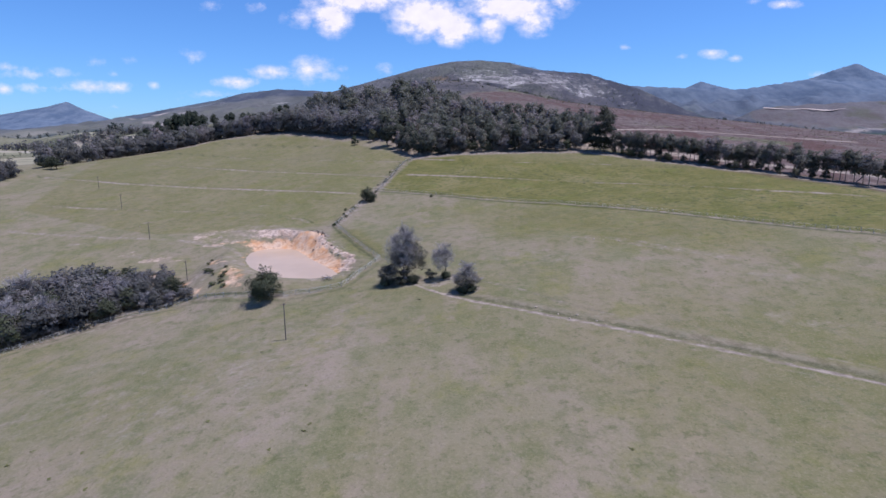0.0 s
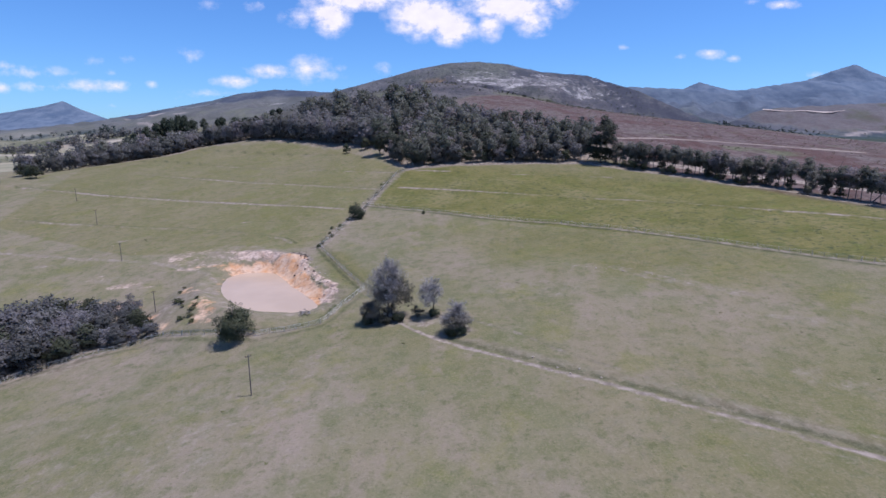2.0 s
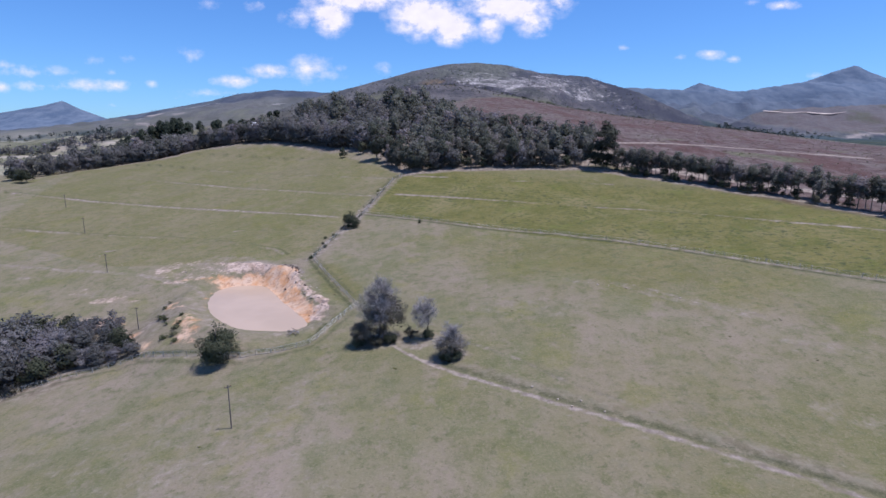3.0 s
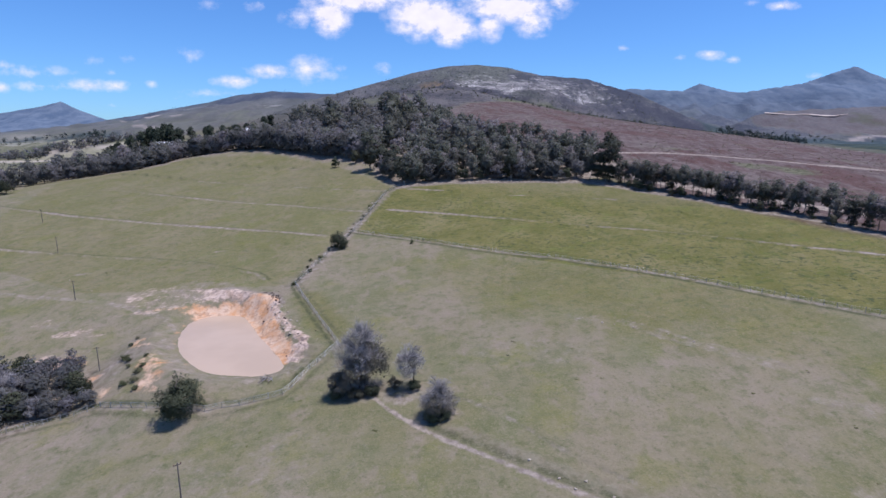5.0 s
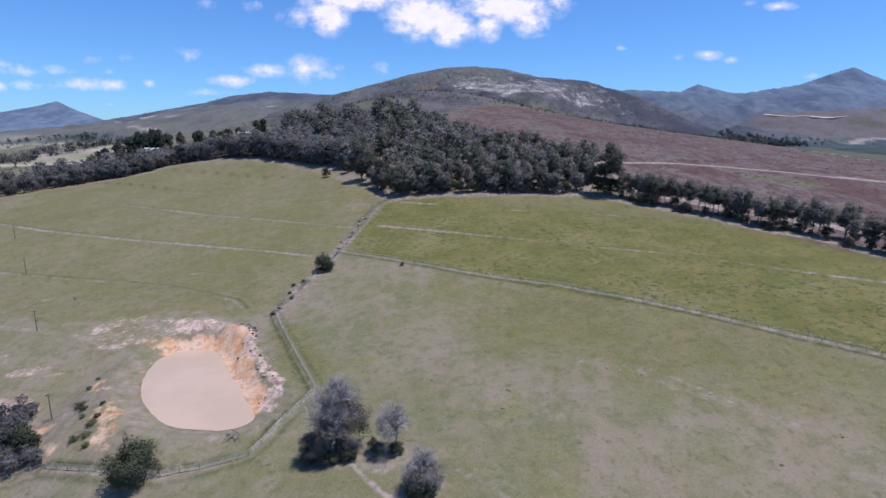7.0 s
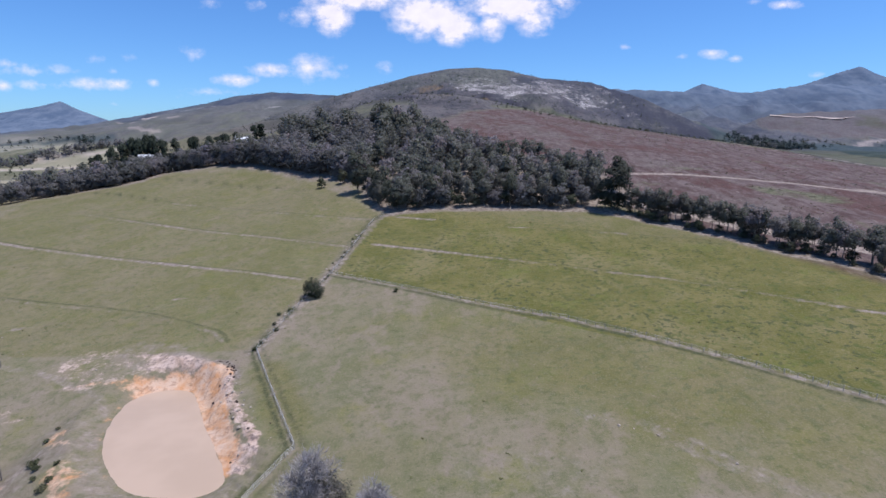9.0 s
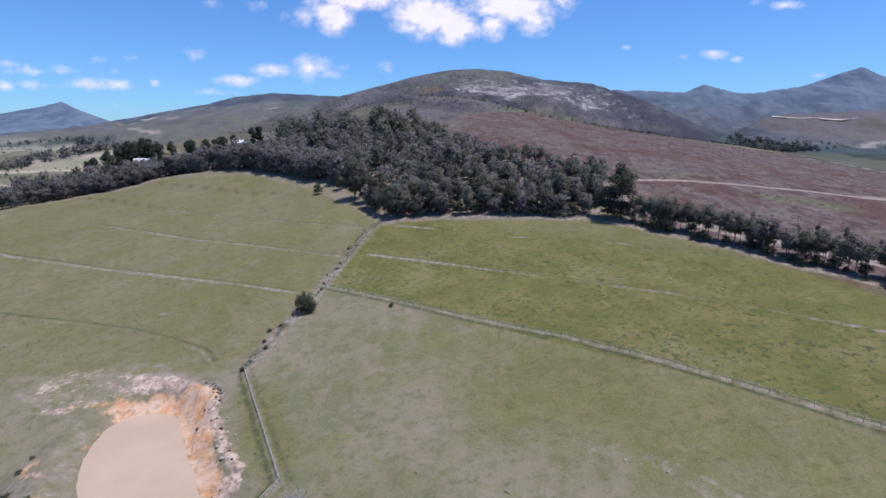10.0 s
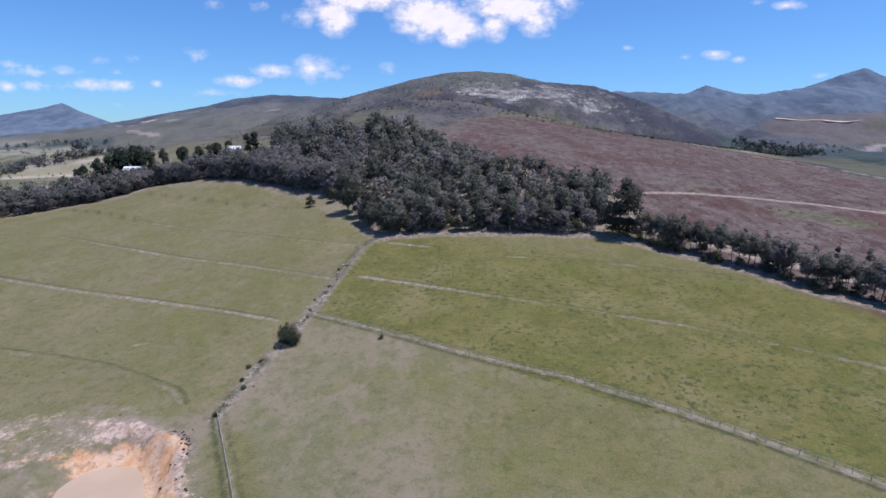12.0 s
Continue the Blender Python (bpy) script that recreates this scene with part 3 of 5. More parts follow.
def strip(x, y, line, half, soft):
    return 1 - step(near_line(x, y, line)[0], half, half + soft)


def patch(x, y, cx, cy, rx, ry, turn, ragged, soft=0.5):
    """A ragged oval, 1 inside."""
    c, s = math.cos(radians(turn)), math.sin(radians(turn))
    u, v = ((x - cx) * c + (y - cy) * s) / rx, ((y - cy) * c - (x - cx) * s) / ry
    return 1 - step(np.hypot(u, v) + ragged, 1 - soft, 1 + soft * 0.4)


RED_HILL = ((128, 150), (86, 243), (72, 256), (84, 264), (80, 290), (50, 330), (8, 400), (5, 440), (31, 505), (68, 552), (114, 640), (165, 690), (215, 660), (246, 590), (262, 520), (290, 462), (262, 402), (266, 360), (300, 300), (380, 200), (300, 60), (160, 60))
UPPER_PADDOCK = ((-24, 200), (13, 177), (66, 136), (112, 92), (180, 120), (118, 190), (66, 246), (-14, 254))
LEFT_PADDOCK = ((-33, 159), (-24, 200), (-15, 254), (-50, 305), (-90, 346), (-160, 365), (-200, 315), (-160, 200), (-90, 162))
CLAY_CORE = ((-61.4, 150.2), (-56.7, 152.4), (-50.7, 153.4), (-48.8, 155.2), (-40.2, 154.6), (-35.1, 151), (-34, 146.1), (-31.2, 140.0), (-26.2, 131.2), (-23.6, 126.1), (-25, 122), (-27, 118), (-40, 130), (-50, 145), (-56.2, 148))
PALE_BACK = ((-74, 163), (-66.4, 163.5), (-59.7, 161.6), (-53.5, 160.2), (-45.5, 158), (-39.9, 155.6), (-40.2, 153.8), (-47.5, 155), (-51, 153.6), (-57, 152.3), (-60, 149.5), (-66, 149.5), (-72, 152), (-77, 158))
OUTER_FACES = (((-62.6, 140), (-56.3, 133), (-54.5, 128.1), (-57.5, 127), (-62, 133)), ((-53, 127), (-47.5, 122.4), (-45.6, 117.6), (-49.5, 118), (-52.6, 121.2)), ((-49, 119), (-43.6, 115.6), (-43.6, 112), (-49, 113.2), (-50, 116.5)), ((-60, 119), (-54.5, 117), (-54.6, 113.6), (-58, 114)))
CRUST = ((-34.7, 147.7), (-33.6, 145.0), (-31.1, 140.5), (-27.2, 134.9), (-23.8, 130.0), (-22.9, 127.1), (-24.2, 124.4))
YARD = ((-92, 161), (-62, 166), (-38, 158.5), (-50, 150), (-54, 140), (-45, 120), (-28, 114), (-26, 110), (-44, 109), (-55, 112), (-63, 118), (-77, 128), (-92, 138))
SCAR = ((-40, 155.2), (-37.8, 154.4), (-35.3, 151.9), (-33.4, 148.4))


def area(x, y, poly, soft):
    """1 inside the outline, fading to 0 across its edge."""
    d = near_poly(x, y, poly)
    return 1 - step(np.where(inside(x, y, poly), -d, d), -soft, soft)


def near_covers(x, y):
    """Soil, lush grass, clay, crust; leaf litter, rank grass: on the farm."""
    w = waves(x, y, 9, 4, 4)
    d = pond_reach(x, y)
    dx, dy = x - POND[0], y - POND[1]
    dt, _, side = near_line(x, y, TRACK)
    off = dt * side
    track = 0.9 * np.exp(-((off / 0.5) ** 2)) + 0.34 * np.exp(-(((off + 1.8) / 0.35) ** 2))
    track = track * (0.92 + 0.16 * waves(x, y, 11, 6, 3))
    edge = 0.36 * strip(x, y, TRACK_EDGE, 0.15, 0.8)
    rank = np.maximum(0.8 * np.exp(-(((off - 1.3) / 0.7) ** 2)) * (x > 3), 0.35 * np.exp(-(((near_line(x, y, TRACK_EDGE)[0]) / 0.4) ** 2)) * (waves(x, y, 6, 5, 2) > 0.1))
    soil = np.maximum.reduce([track, edge, 0.42 * strip(x, y, YARD_TRACK, 0.4, 1.4), 1.3 * strip(x, y, PLANTED_ROAD, 2.2, 1.2), 1.2 * strip(x, y, RED_ROAD, 1.0, 1.0)])
    far = 0.7 + np.hypot(x, y) / 300
    for i, line in enumerate(BANKS):
        b, _, s = near_line(x, y, line)
        b = b * s
        patchy = (0.60, 0.54, 0.34, 0.38, 0.50, 0.58, 0.30, 0.20)[i] + 0.36 * waves(x, y, 18, 8 + i, 3)
        soil = np.maximum(soil, patchy * np.exp(-(((b + 0.5 * far) / (0.55 * far)) ** 2)))
        rank = np.maximum(rank, (0.85 + 0.35 * waves(x, y, 12, 3 + i, 3)) * np.exp(-(((b - 0.6 * far) / (0.5 * far)) ** 2)))
    soil = np.maximum(soil, 0.52 * strip(x, y, FENCE_DIAGONAL, 0.6, 2.2))
    brushy = near_line(x, y, FENCE_DIAGONAL)[0] * near_line(x, y, FENCE_DIAGONAL)[2]
    rank = np.maximum(rank, 1.0 * np.exp(-(((brushy - 0.8) / 1.3) ** 2)) * step(waves(x, y, 3.2, 17, 3), -0.1, 0.25))
    soil = np.maximum(soil, 0.75 * np.exp(-(((brushy + 0.7) / 0.45) ** 2)))
    rank = np.maximum(rank, 0.9 * np.exp(-(((brushy - 0.8) / 1.6) ** 2)) * step(y, 216, 226))
    soil = np.maximum(soil, 0.52 * strip(x, y, FENCE_RIGHT, 0.5, 0.7))
    soil = np.maximum(soil, 0.42 * strip(x, y, FENCE_DAM, 0.3, 1.0))
    # a dark strip on each side of the fence lines
    for line in (FENCE_RIGHT, FENCE_DAM, FENCE_THICKET):
        b, _, s = near_line(x, y, line)
        rank = np.maximum.reduce([rank, 1.1 * np.exp(-(((b * s + 1.1) / 0.5) ** 2)), 0.6 * np.exp(-(((b * s - 1.3) / 0.5) ** 2))])
    rag = 0.35 * w
    soil = np.maximum(soil, 0.26 * patch(x, y, -40, 74, 56, 38, 20, rag, 0.8))
    for cx, cy, rx, ry, turn, much in ((-55, 160, 17, 7, -18, 0.44), (-48, 157, 9, 4, -15, 0.66), (-73, 132, 6, 3.5, 20, 0.5), (-66, 116, 7, 4, 20, 0.45), (-85, 145, 10, 4, -20, 0.36),
                                       (-29, 75, 9, 4, 50, 0.44), (-22, 90, 10, 3, 60, 0.34), (-36, 64, 8, 3, 30, 0.36), (-1, 105, 5, 3.5, 0, 0.56), (5, 98.5, 4.5, 3, 0, 0.5),
                                       (33, 127, 7, 3, -30, 0.40), (45, 118, 14, 2.2, -48, 0.46), (55, 108, 10, 2, -48, 0.44), (20, 116, 16, 6, -15, 0.32), (62, 92, 9, 4, -30, 0.36), (30, 100, 10, 4, -30, 0.30),
                                       (55, 75, 9, 4, -40, 0.36), (75, 60, 9, 4, -30, 0.36), (-64, 189, 3, 0.8, 10, 0.6), (-100, 176, 5, 1.2, 10, 0.5), (-112, 158, 5, 2, 0, 0.45), (10, 60, 9, 3, 20, 0.3), (-10, 50, 8, 3, 10, 0.32)):
        soil = np.maximum(soil, 0.8 * much * patch(x, y, cx, cy, rx, ry, turn, rag))
    right, left = inside(x, y, UPPER_PADDOCK), inside(x, y, LEFT_PADDOCK)
    lush = np.where(right, 0.95 - 0.4 * step(y + 0.55 * x, 245, 275), np.where(left, 0.5, 0.10 + 0.12 * w))
    lush = np.maximum(lush, 0.40 * patch(x, y, 56, 58, 66, 42, -30, rag, 0.8))
    # greener stretch, strengthened to paint in the vignetted, darker right side
    lush = np.maximum(lush, 0.70 * patch(x, y, 45, 140, 56, 26, -40, rag, 0.8))
    lush = np.maximum(lush, 0.6 * (1 - step(np.abs(near_line(x, y, ((-27, 150), (-18, 132)))[0]), 2, 6)))
    rills = waves(np.arctan2(dy, dx) * 15, d * 0.22, 1.5, 8, 3)
    dry = step(d, -0.4, 0.3)
    clay = area(x + 1.2 * w, y + 1.2 * w, CLAY_CORE, 1.6) * dry * (0.92 + 0.35 * rills) * (0.6 + 0.4 * step(x, -56, -50))
    rim = 0.62 * (1 - step(np.abs(d - 0.7), 0.4, 1.3)) * (0.45 + 0.5 * waves(x, y, 10, 3, 2)) * (x < -43)
    low = step(-dx * 0.9 - dy * 0.45, 2, 9)
    soil = np.maximum(soil, low * 0.18 * step(d, 0.2, 1) * (1 - step(d, 9, 15)) * (0.85 + 0.3 * w))
    soil = np.maximum(soil, 0.40 * (1 - step(d, 3, 8)) * step(d, 0.2, 1) * (dy < 0))
    soil = np.maximum(soil, area(x + 2 * w, y + 2 * w, YARD, 5.0) * (0.12 + 0.26 * waves(x, y, 9, 23, 3)) * step(d, 0.2, 1))
    outer = np.maximum.reduce([area(x + 1.2 * w, y + 1.2 * w, face, 1.8) for face in OUTER_FACES]) * (0.52 + 0.38 * waves(x, y, 2.6, 9, 3))
    lip = 0.46 * (1 - step(near_line(x, y, ((-66, 149.5), (-60, 150.3), (-54, 151.6)))[0] + 0.6 * w, 0.3, 1.6))
    clay = np.maximum.reduce([clay, rim, outer, lip * dry])
    for cx, cy, rx, ry, turn, much in ((-73, 131, 4, 2.0, 40, 0.46), (-69.7, 128, 3, 1.6, 30, 0.44), (-63, 121.5, 4, 2.5, 20, 0.55)):
        clay = np.maximum(clay, much * patch(x, y, cx, cy, rx, ry, turn, rag))
    verge = (1 - step(np.abs(off - 2.2), 0.6, 1.9)) * step(x, 1, 8) * (1 - step(x, 60, 80))
    crust = area(x + 1.5 * w, y + 1.0 * w, PALE_BACK, 1.8) * (0.40 + 0.36 * step(x, -64, -54) + 0.34 * w) * dry
    crust = np.maximum(crust, (0.85 + 0.4 * rills) * (1 - step(near_line(x, y, CRUST)[0] + 1.0 * w + 1.3 * rills, 0.3 + 0.8 * step(-y, -140, -126), 2.0)) * step(d, 0.8, 1.6))
    for cx, cy, rx, ry, turn, much in ((-80, 141.5, 6, 2.4, 10, 0.6), (-72.7, 140, 3, 1.2, 10, 0.5), (-90, 147, 6, 2, 0, 0.4), (-66, 149, 5, 1.6, 0, 0.6), (-62, 122.5, 6, 3, -20, 0.34), (-76, 129.5, 6, 3, -30, 0.85), (-23.5, 123, 2, 1.2, 0, 0.7)):
        crust = np.maximum(crust, much * patch(x, y, cx, cy, rx, ry, turn, rag))
    # brown tone painted in for the shaded overhang along the lip
    scar_shade = 1 - step(near_line(x, y, SCAR)[0] + 0.4 * w, 0.5, 1.4)
    de = near_poly(x, y, WOODS)
    wood = inside(x, y, WOODS)
    litter = np.where(wood, 1.0, 1 - step(de + 1.2 * w, 1.0, 4.0))
    litter = np.maximum(litter, 1 - step(near_line(x, y, WOOD_EDGE)[0] + 1.2 * w, 2.0, 4.0))
    litter = np.maximum(litter, 0.9 * patch(x, y, -82, 110, 32, 13, 30, rag * 0.5, 0.3))
    litter = np.maximum(litter, 0.8 * patch(x, y, -8.2, 107.5, 5, 4, 0, rag))
    litter = np.maximum.reduce([litter, (0.36 + 0.3 * w) * verge, scar_shade, (0.8 + 0.4 * w) * np.exp(-(((brushy - 0.9) / 1.6) ** 2)) * step(-y, -232, -215)])
    return soil, lush, clay, crust, litter, rank


def far_covers(x, y, litter):
    """Slash, heath, plantation, haze-blue mountain; rock, straw: beyond the farm."""
    w = waves(x, y, 40, 12, 4)
    rise = plain_height(x, y)
    r = np.hypot(x, y)
    slash = np.where(inside(x, y, RED_HILL), 1.0, 1 - step(near_poly(x, y, RED_HILL) + 5 * w, 0, 8)) * (1 - litter)
    pink = inside(x + 30 * w, y + 30 * w, ((800, 1150), (830, 1480), (900, 1560), (1050, 1540), (2300, 1560), (2300, 1150))) * 0.85
    straw = 1.0 * inside(x + 20 * w, y + 20 * w, ((-262, 335), (-300, 440), (-330, 600), (-400, 800), (-560, 1180), (-1200, 1400), (-2600, 1500), (-2600, 300), (-600, 250)))
    heath = np.maximum(step(rise + 6 * w, 66, 80) * (y > 380), step(y, 560, 760)) * (1 - np.maximum.reduce([straw, slash, pink]))
    heath = np.maximum(heath, step(r, 1500, 1700) * (1 - pink))
    # share of the painted haze tint, growing with distance
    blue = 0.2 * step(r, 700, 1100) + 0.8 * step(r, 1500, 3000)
    green = 1.0 * inside(x + 10 * w, y + 10 * w, ((440, 620), (576, 889), (847, 1087), (1400, 1120), (800, 600), (440, 460)))
    green = np.maximum(green, 0.9 * (1 - step(near_line(x, y, ((440, 800), (490, 850), (575, 890)))[0] + 12 * w, 14, 34)))
    green = np.maximum(green, 0.9 * inside(x, y, ((900, 1580), (1000, 1750), (2600, 1800), (2600, 1580))))
    green = np.maximum(green, 0.6 * area(x + 10 * w, y + 10 * w, ((278, 466), (335, 592), (412, 674), (560, 884), (640, 900), (440, 500), (320, 300), (252, 360), (252, 402)), 8))
    for line, half in ((((-520, 620), (-468, 639), (-419, 657), (-386, 685), (-350, 730)), 7), (((-1100, 1230), (-900, 1270), (-760, 1290)), 12), (((395, 760), (440, 900), (520, 1150), (700, 1500)), 12), (((-430, 900), (-700, 1000), (-1000, 1050)), 12)):
        green = np.maximum(green, 0.9 * (1 - step(near_line(x, y, line)[0] + 8 * w, half, half * 1.8)))
    rock = 0.60 * area(x + 14 * w, y + 14 * w, ((5, 885), (25, 955), (110, 972), (180, 978), (240, 960), (275, 920), (296, 850), (262, 846), (240, 872), (185, 850), (102, 846), (38, 880)), 34)
    rock = np.maximum(rock, 0.46 * (1 - step(near_line(x, y, ((268, 990), (284, 942), (297, 864), (313, 837), (350, 803)))[0] + 8 * w, 3, 16)))
    for cx, cy, rx, ry, turn, much in ((-50, 930, 60, 20, 10, 0.45), (150, 965, 110, 14, 4, 0.4), (0, 960, 80, 16, 14, 0.35), (-490, 1690, 90, 30, 35, 0.6), (-740, 1740, 90, 40, 10, 0.5), (-810, 1550, 26, 14, 0, 0.9), (-400, 585, 90, 34, 20, 0.5), (-330, 500, 50, 26, 20, 0.45),
                                       (700, 2100, 160, 30, 40, 0.4), (1100, 2150, 160, 26, 30, 0.4)):
        rock = np.maximum(rock, much * patch(x, y, cx, cy, rx, ry, turn, 0.35 * w, 0.6))
    heath = heath * (1 - 0.32 * step(-x, 40, 320) * step(y, 560, 800) * (r < 1850))
    ochre = np.maximum.reduce([much * patch(x, y, cx, cy, rx, ry, turn, 0.35 * w, 0.7) for cx, cy, rx, ry, turn, much in ((-10, 890, 50, 30, 20, 0.7), (5, 640, 30, 30, 0, 0.5), (66, 800, 26, 34, 0, 0.8), (60, 612, 18, 20, 0, 0.5), (20, 480, 14, 16, 0, 0.5), (-120, 860, 60, 40, 0, 0.4))])
    turf = 0.75 * area(x + 12 * w, y + 12 * w, ((40, 560), (80, 640), (125, 842), (165, 838), (199, 812), (240, 815), (300, 770), (330, 720), (230, 700), (130, 640), (75, 556)), 22)
    turf = np.maximum(turf, 0.62 * area(x + 20 * w, y + 20 * w, ((-130, 480), (-20, 430), (0, 520), (-60, 640), (-200, 760), (-420, 800), (-420, 620)), 50))
    turf = np.maximum(turf, 0.52 * area(x + 30 * w, y + 30 * w, ((-1100, 1300), (-560, 1180), (-330, 1120), (-250, 1300), (-420, 1560), (-640, 1640), (-900, 1560)), 60))
    for cx, cy, rx, ry, turn, much in ((150, 254, 30, 15, -40, 0.7), (118, 300, 34, 12, -12, 0.5), (190, 330, 50, 18, -20, 0.5), (240, 380, 30, 16, -30, 0.6), (95, 275, 14, 7, 0, 0.4), (150, 215, 30, 10, -50, 0.5), (215, 280, 40, 14, -30, 0.5)):
        turf = np.maximum(turf, much * patch(x, y, cx, cy, rx, ry, turn, 0.35 * w, 0.7))
    graded = np.maximum.reduce([much * (1 - step(near_line(x, y, line)[0], half, half * 2.2)) for line, half, much in (
                (((303, 582), (330, 620)), 4, 0.5), (((700, 985), (848, 1110), (1100, 1180)), 7, 0.5), (((228, 470), (262, 405), (262, 360), (300, 300)), 1.4, 0.45),
        (((-760, 1390), (-700, 1360), (-660, 1330)), 7, 0.45), (((-868, 1652), (-846, 1650)), 8, 1.0), (((-930, 1610), (-800, 1560), (-700, 1560)), 4, 0.4), (((-440, 640), (-400, 655), (-350, 660)), 5, 0.6), (((-530, 570), (-418, 585), (-345, 600)), 7, 0.5))])
    burnt = 0.85 * area(x + 16 * w, y + 16 * w, ((190, 1010), (300, 990), (395, 860), (445, 720), (400, 690), (290, 770), (262, 838), (230, 850), (270, 930)), 16)
    burnt = np.maximum(burnt, 0.75 * area(x + 30 * w, y + 30 * w, ((-720, 1720), (-560, 1790), (-400, 1740), (-280, 1720), (-300, 1960), (-760, 1960)), 30))
    burnt = np.maximum(burnt, 0.7 * step(waves(x, y, 70, 19, 4), 0.1, 0.35) * (r > 600) * (r < 2100))
    return np.maximum(slash, pink), heath, green, blue, rock, straw, burnt, ochre, turf, graded


def covers(x, y):
    """What covers the land, as shares between 0 and 1."""
    n = len(x)
    r = np.hypot(x, y)
    near, far = np.nonzero(r < 560)[0], np.nonzero((r > 130))[0]
    cover, zone, floor_, hill = np.zeros((n, 4)), np.zeros((n, 4)), np.zeros((n, 4)), np.zeros((n, 4))
    soil, lush, clay, crust, litter, rank = near_covers(x[near], y[near])
    cover[near, 0], cover[near, 1], cover[near, 2], cover[near, 3] = soil, lush, clay, crust
    floor_[near, 0], floor_[near, 3] = litter, rank
    slash, heath, green, blue, rock, straw, burnt, ochre, turf, graded = far_covers(x[far], y[far], floor_[far, 0])
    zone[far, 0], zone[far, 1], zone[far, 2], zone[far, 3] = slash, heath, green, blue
    floor_[far, 1] = rock
    hill[far, 0], hill[far, 1], hill[far, 2] = ochre, turf, graded
    floor_[far, 2] = straw
    floor_[far, 3] = np.maximum(floor_[far, 3], burnt)
    return cover, zone, floor_, hill


def ground_sheet():
    fine = np.radians(np.arange(-52, 52.01, 0.24))
    rest = np.radians(np.arange(56, 305, 4.0))
    turn = np.concatenate([fine, rest])
    reach = np.concatenate([[8, 16, 24, 32], np.arange(38, 112, 0.8), np.arange(112, 176, 0.5), np.arange(176, 330, 0.8), 330 * 1.023 ** np.arange(0, 130)])
    reach = np.unique(np.concatenate([reach, np.arange(960, 1060, 7), np.arange(1880, 2240, 16), np.arange(2380, 2900, 24), np.arange(4100, 4850, 20)]))
    reach = reach[reach < 4850]
    a, r = np.meshgrid(turn, reach)
    x, y = (np.sin(a) * r).ravel(), (np.cos(a) * r - 10).ravel()
    z = height(x, y)
    x, y, z = np.append(x, 0), np.append(y, -10), np.append(z, land(0, -10))
    n, m = len(turn), len(reach)
    i, j = np.meshgrid(np.arange(m - 1), np.arange(n), indexing="ij")
    k = (j + 1) % n
    quads = np.stack([i * n + j, (i + 1) * n + j, (i + 1) * n + k, i * n + k], -1).reshape(-1, 4)[:, ::-1]
    fan = np.stack([np.full(n, n * m), (np.arange(n) + 1) % n, np.arange(n)], 1)
    me = bpy.data.meshes.new("ground")
    me.vertices.add(len(x))
    me.vertices.foreach_set("co", np.stack([x, y, z], 1).ravel())
    me.loops.add(quads.size + fan.size)
    me.loops.foreach_set("vertex_index", np.concatenate([quads.ravel(), fan.ravel()[::1]]).astype(np.int32))
    me.polygons.add(len(quads) + len(fan))
    starts = np.concatenate([np.arange(len(quads)) * 4, quads.size + np.arange(len(fan)) * 3])
    me.polygons.foreach_set("loop_start", starts.astype(np.int32))
    me.update(calc_edges=True)
    me.validate()
    me.polygons.foreach_set("use_smooth", np.ones(len(me.polygons), bool))
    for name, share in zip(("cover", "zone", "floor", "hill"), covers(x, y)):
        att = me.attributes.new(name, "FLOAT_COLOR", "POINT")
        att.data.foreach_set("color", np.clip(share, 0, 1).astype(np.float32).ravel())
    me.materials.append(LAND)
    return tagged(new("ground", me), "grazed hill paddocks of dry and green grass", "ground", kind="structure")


ground_sheet()


def pond_water():
    bm = bmesh.new()
    cx, cy = -39.5, 133.5
    bm.faces.new([bm.verts.new((cx + (x - cx) * 1.14, cy + (y - cy) * 1.1, WATER)) for x, y in SHORE][::-1])
    bm.normal_update()
    me = bpy.data.meshes.new("water")
    bm.to_mesh(me)
    me.materials.append(WATER_MAT)
    return tagged(new("pond_water", me), "flat muddy pink-brown water in a farm dam", "water", kind="structure")


pond_water()


def far_road(line, wide, label):
    """A graded road cut into a far hillside, its level evened out."""
    spots = []
    for (ax, ay), (bx, by) in zip(line, line[1:]):
        n = max(2, int(math.hypot(bx - ax, by - ay) / 6))
        spots += [(ax + (bx - ax) * i / n, ay + (by - ay) * i / n) for i in range(n)]
    xy = np.array(spots)
    way = np.gradient(xy, axis=0)
    side = np.stack([way[:, 1], -way[:, 0]], 1) / np.linalg.norm(way, axis=1)[:, None] * wide / 2
    bm = bmesh.new()
    edges = []
    for edge in (xy - side, xy + side):
        level = height(edge[:, 0], edge[:, 1])
        level = np.convolve(np.pad(level, 3, "edge"), np.ones(7) / 7, "valid") + 2.2
        edges.append([bm.verts.new((*c, z)) for c, z in zip(edge, level)])
    for i in range(len(xy) - 1):
        bm.faces.new((edges[0][i], edges[1][i], edges[1][i + 1], edges[0][i + 1]))
    bmesh.ops.recalc_face_normals(bm, faces=bm.faces)
    me = bpy.data.meshes.new("road")
    bm.to_mesh(me)
    bm.free()
    me.materials.append(ROAD_GRAVEL)
    return tagged(new("road", me), label, "road", kind="structure")


ROAD_GRAVEL = grained("pale_gravel", (0.36, 0.29, 0.255), (0.50, 0.42, 0.37), 0.05, 0.95)
far_road(((876, 1490), (901, 1464), (930, 1432), (962, 1412), (1000, 1402), (1040, 1400)), 8, "pale gravel road cut into a distant hillside")

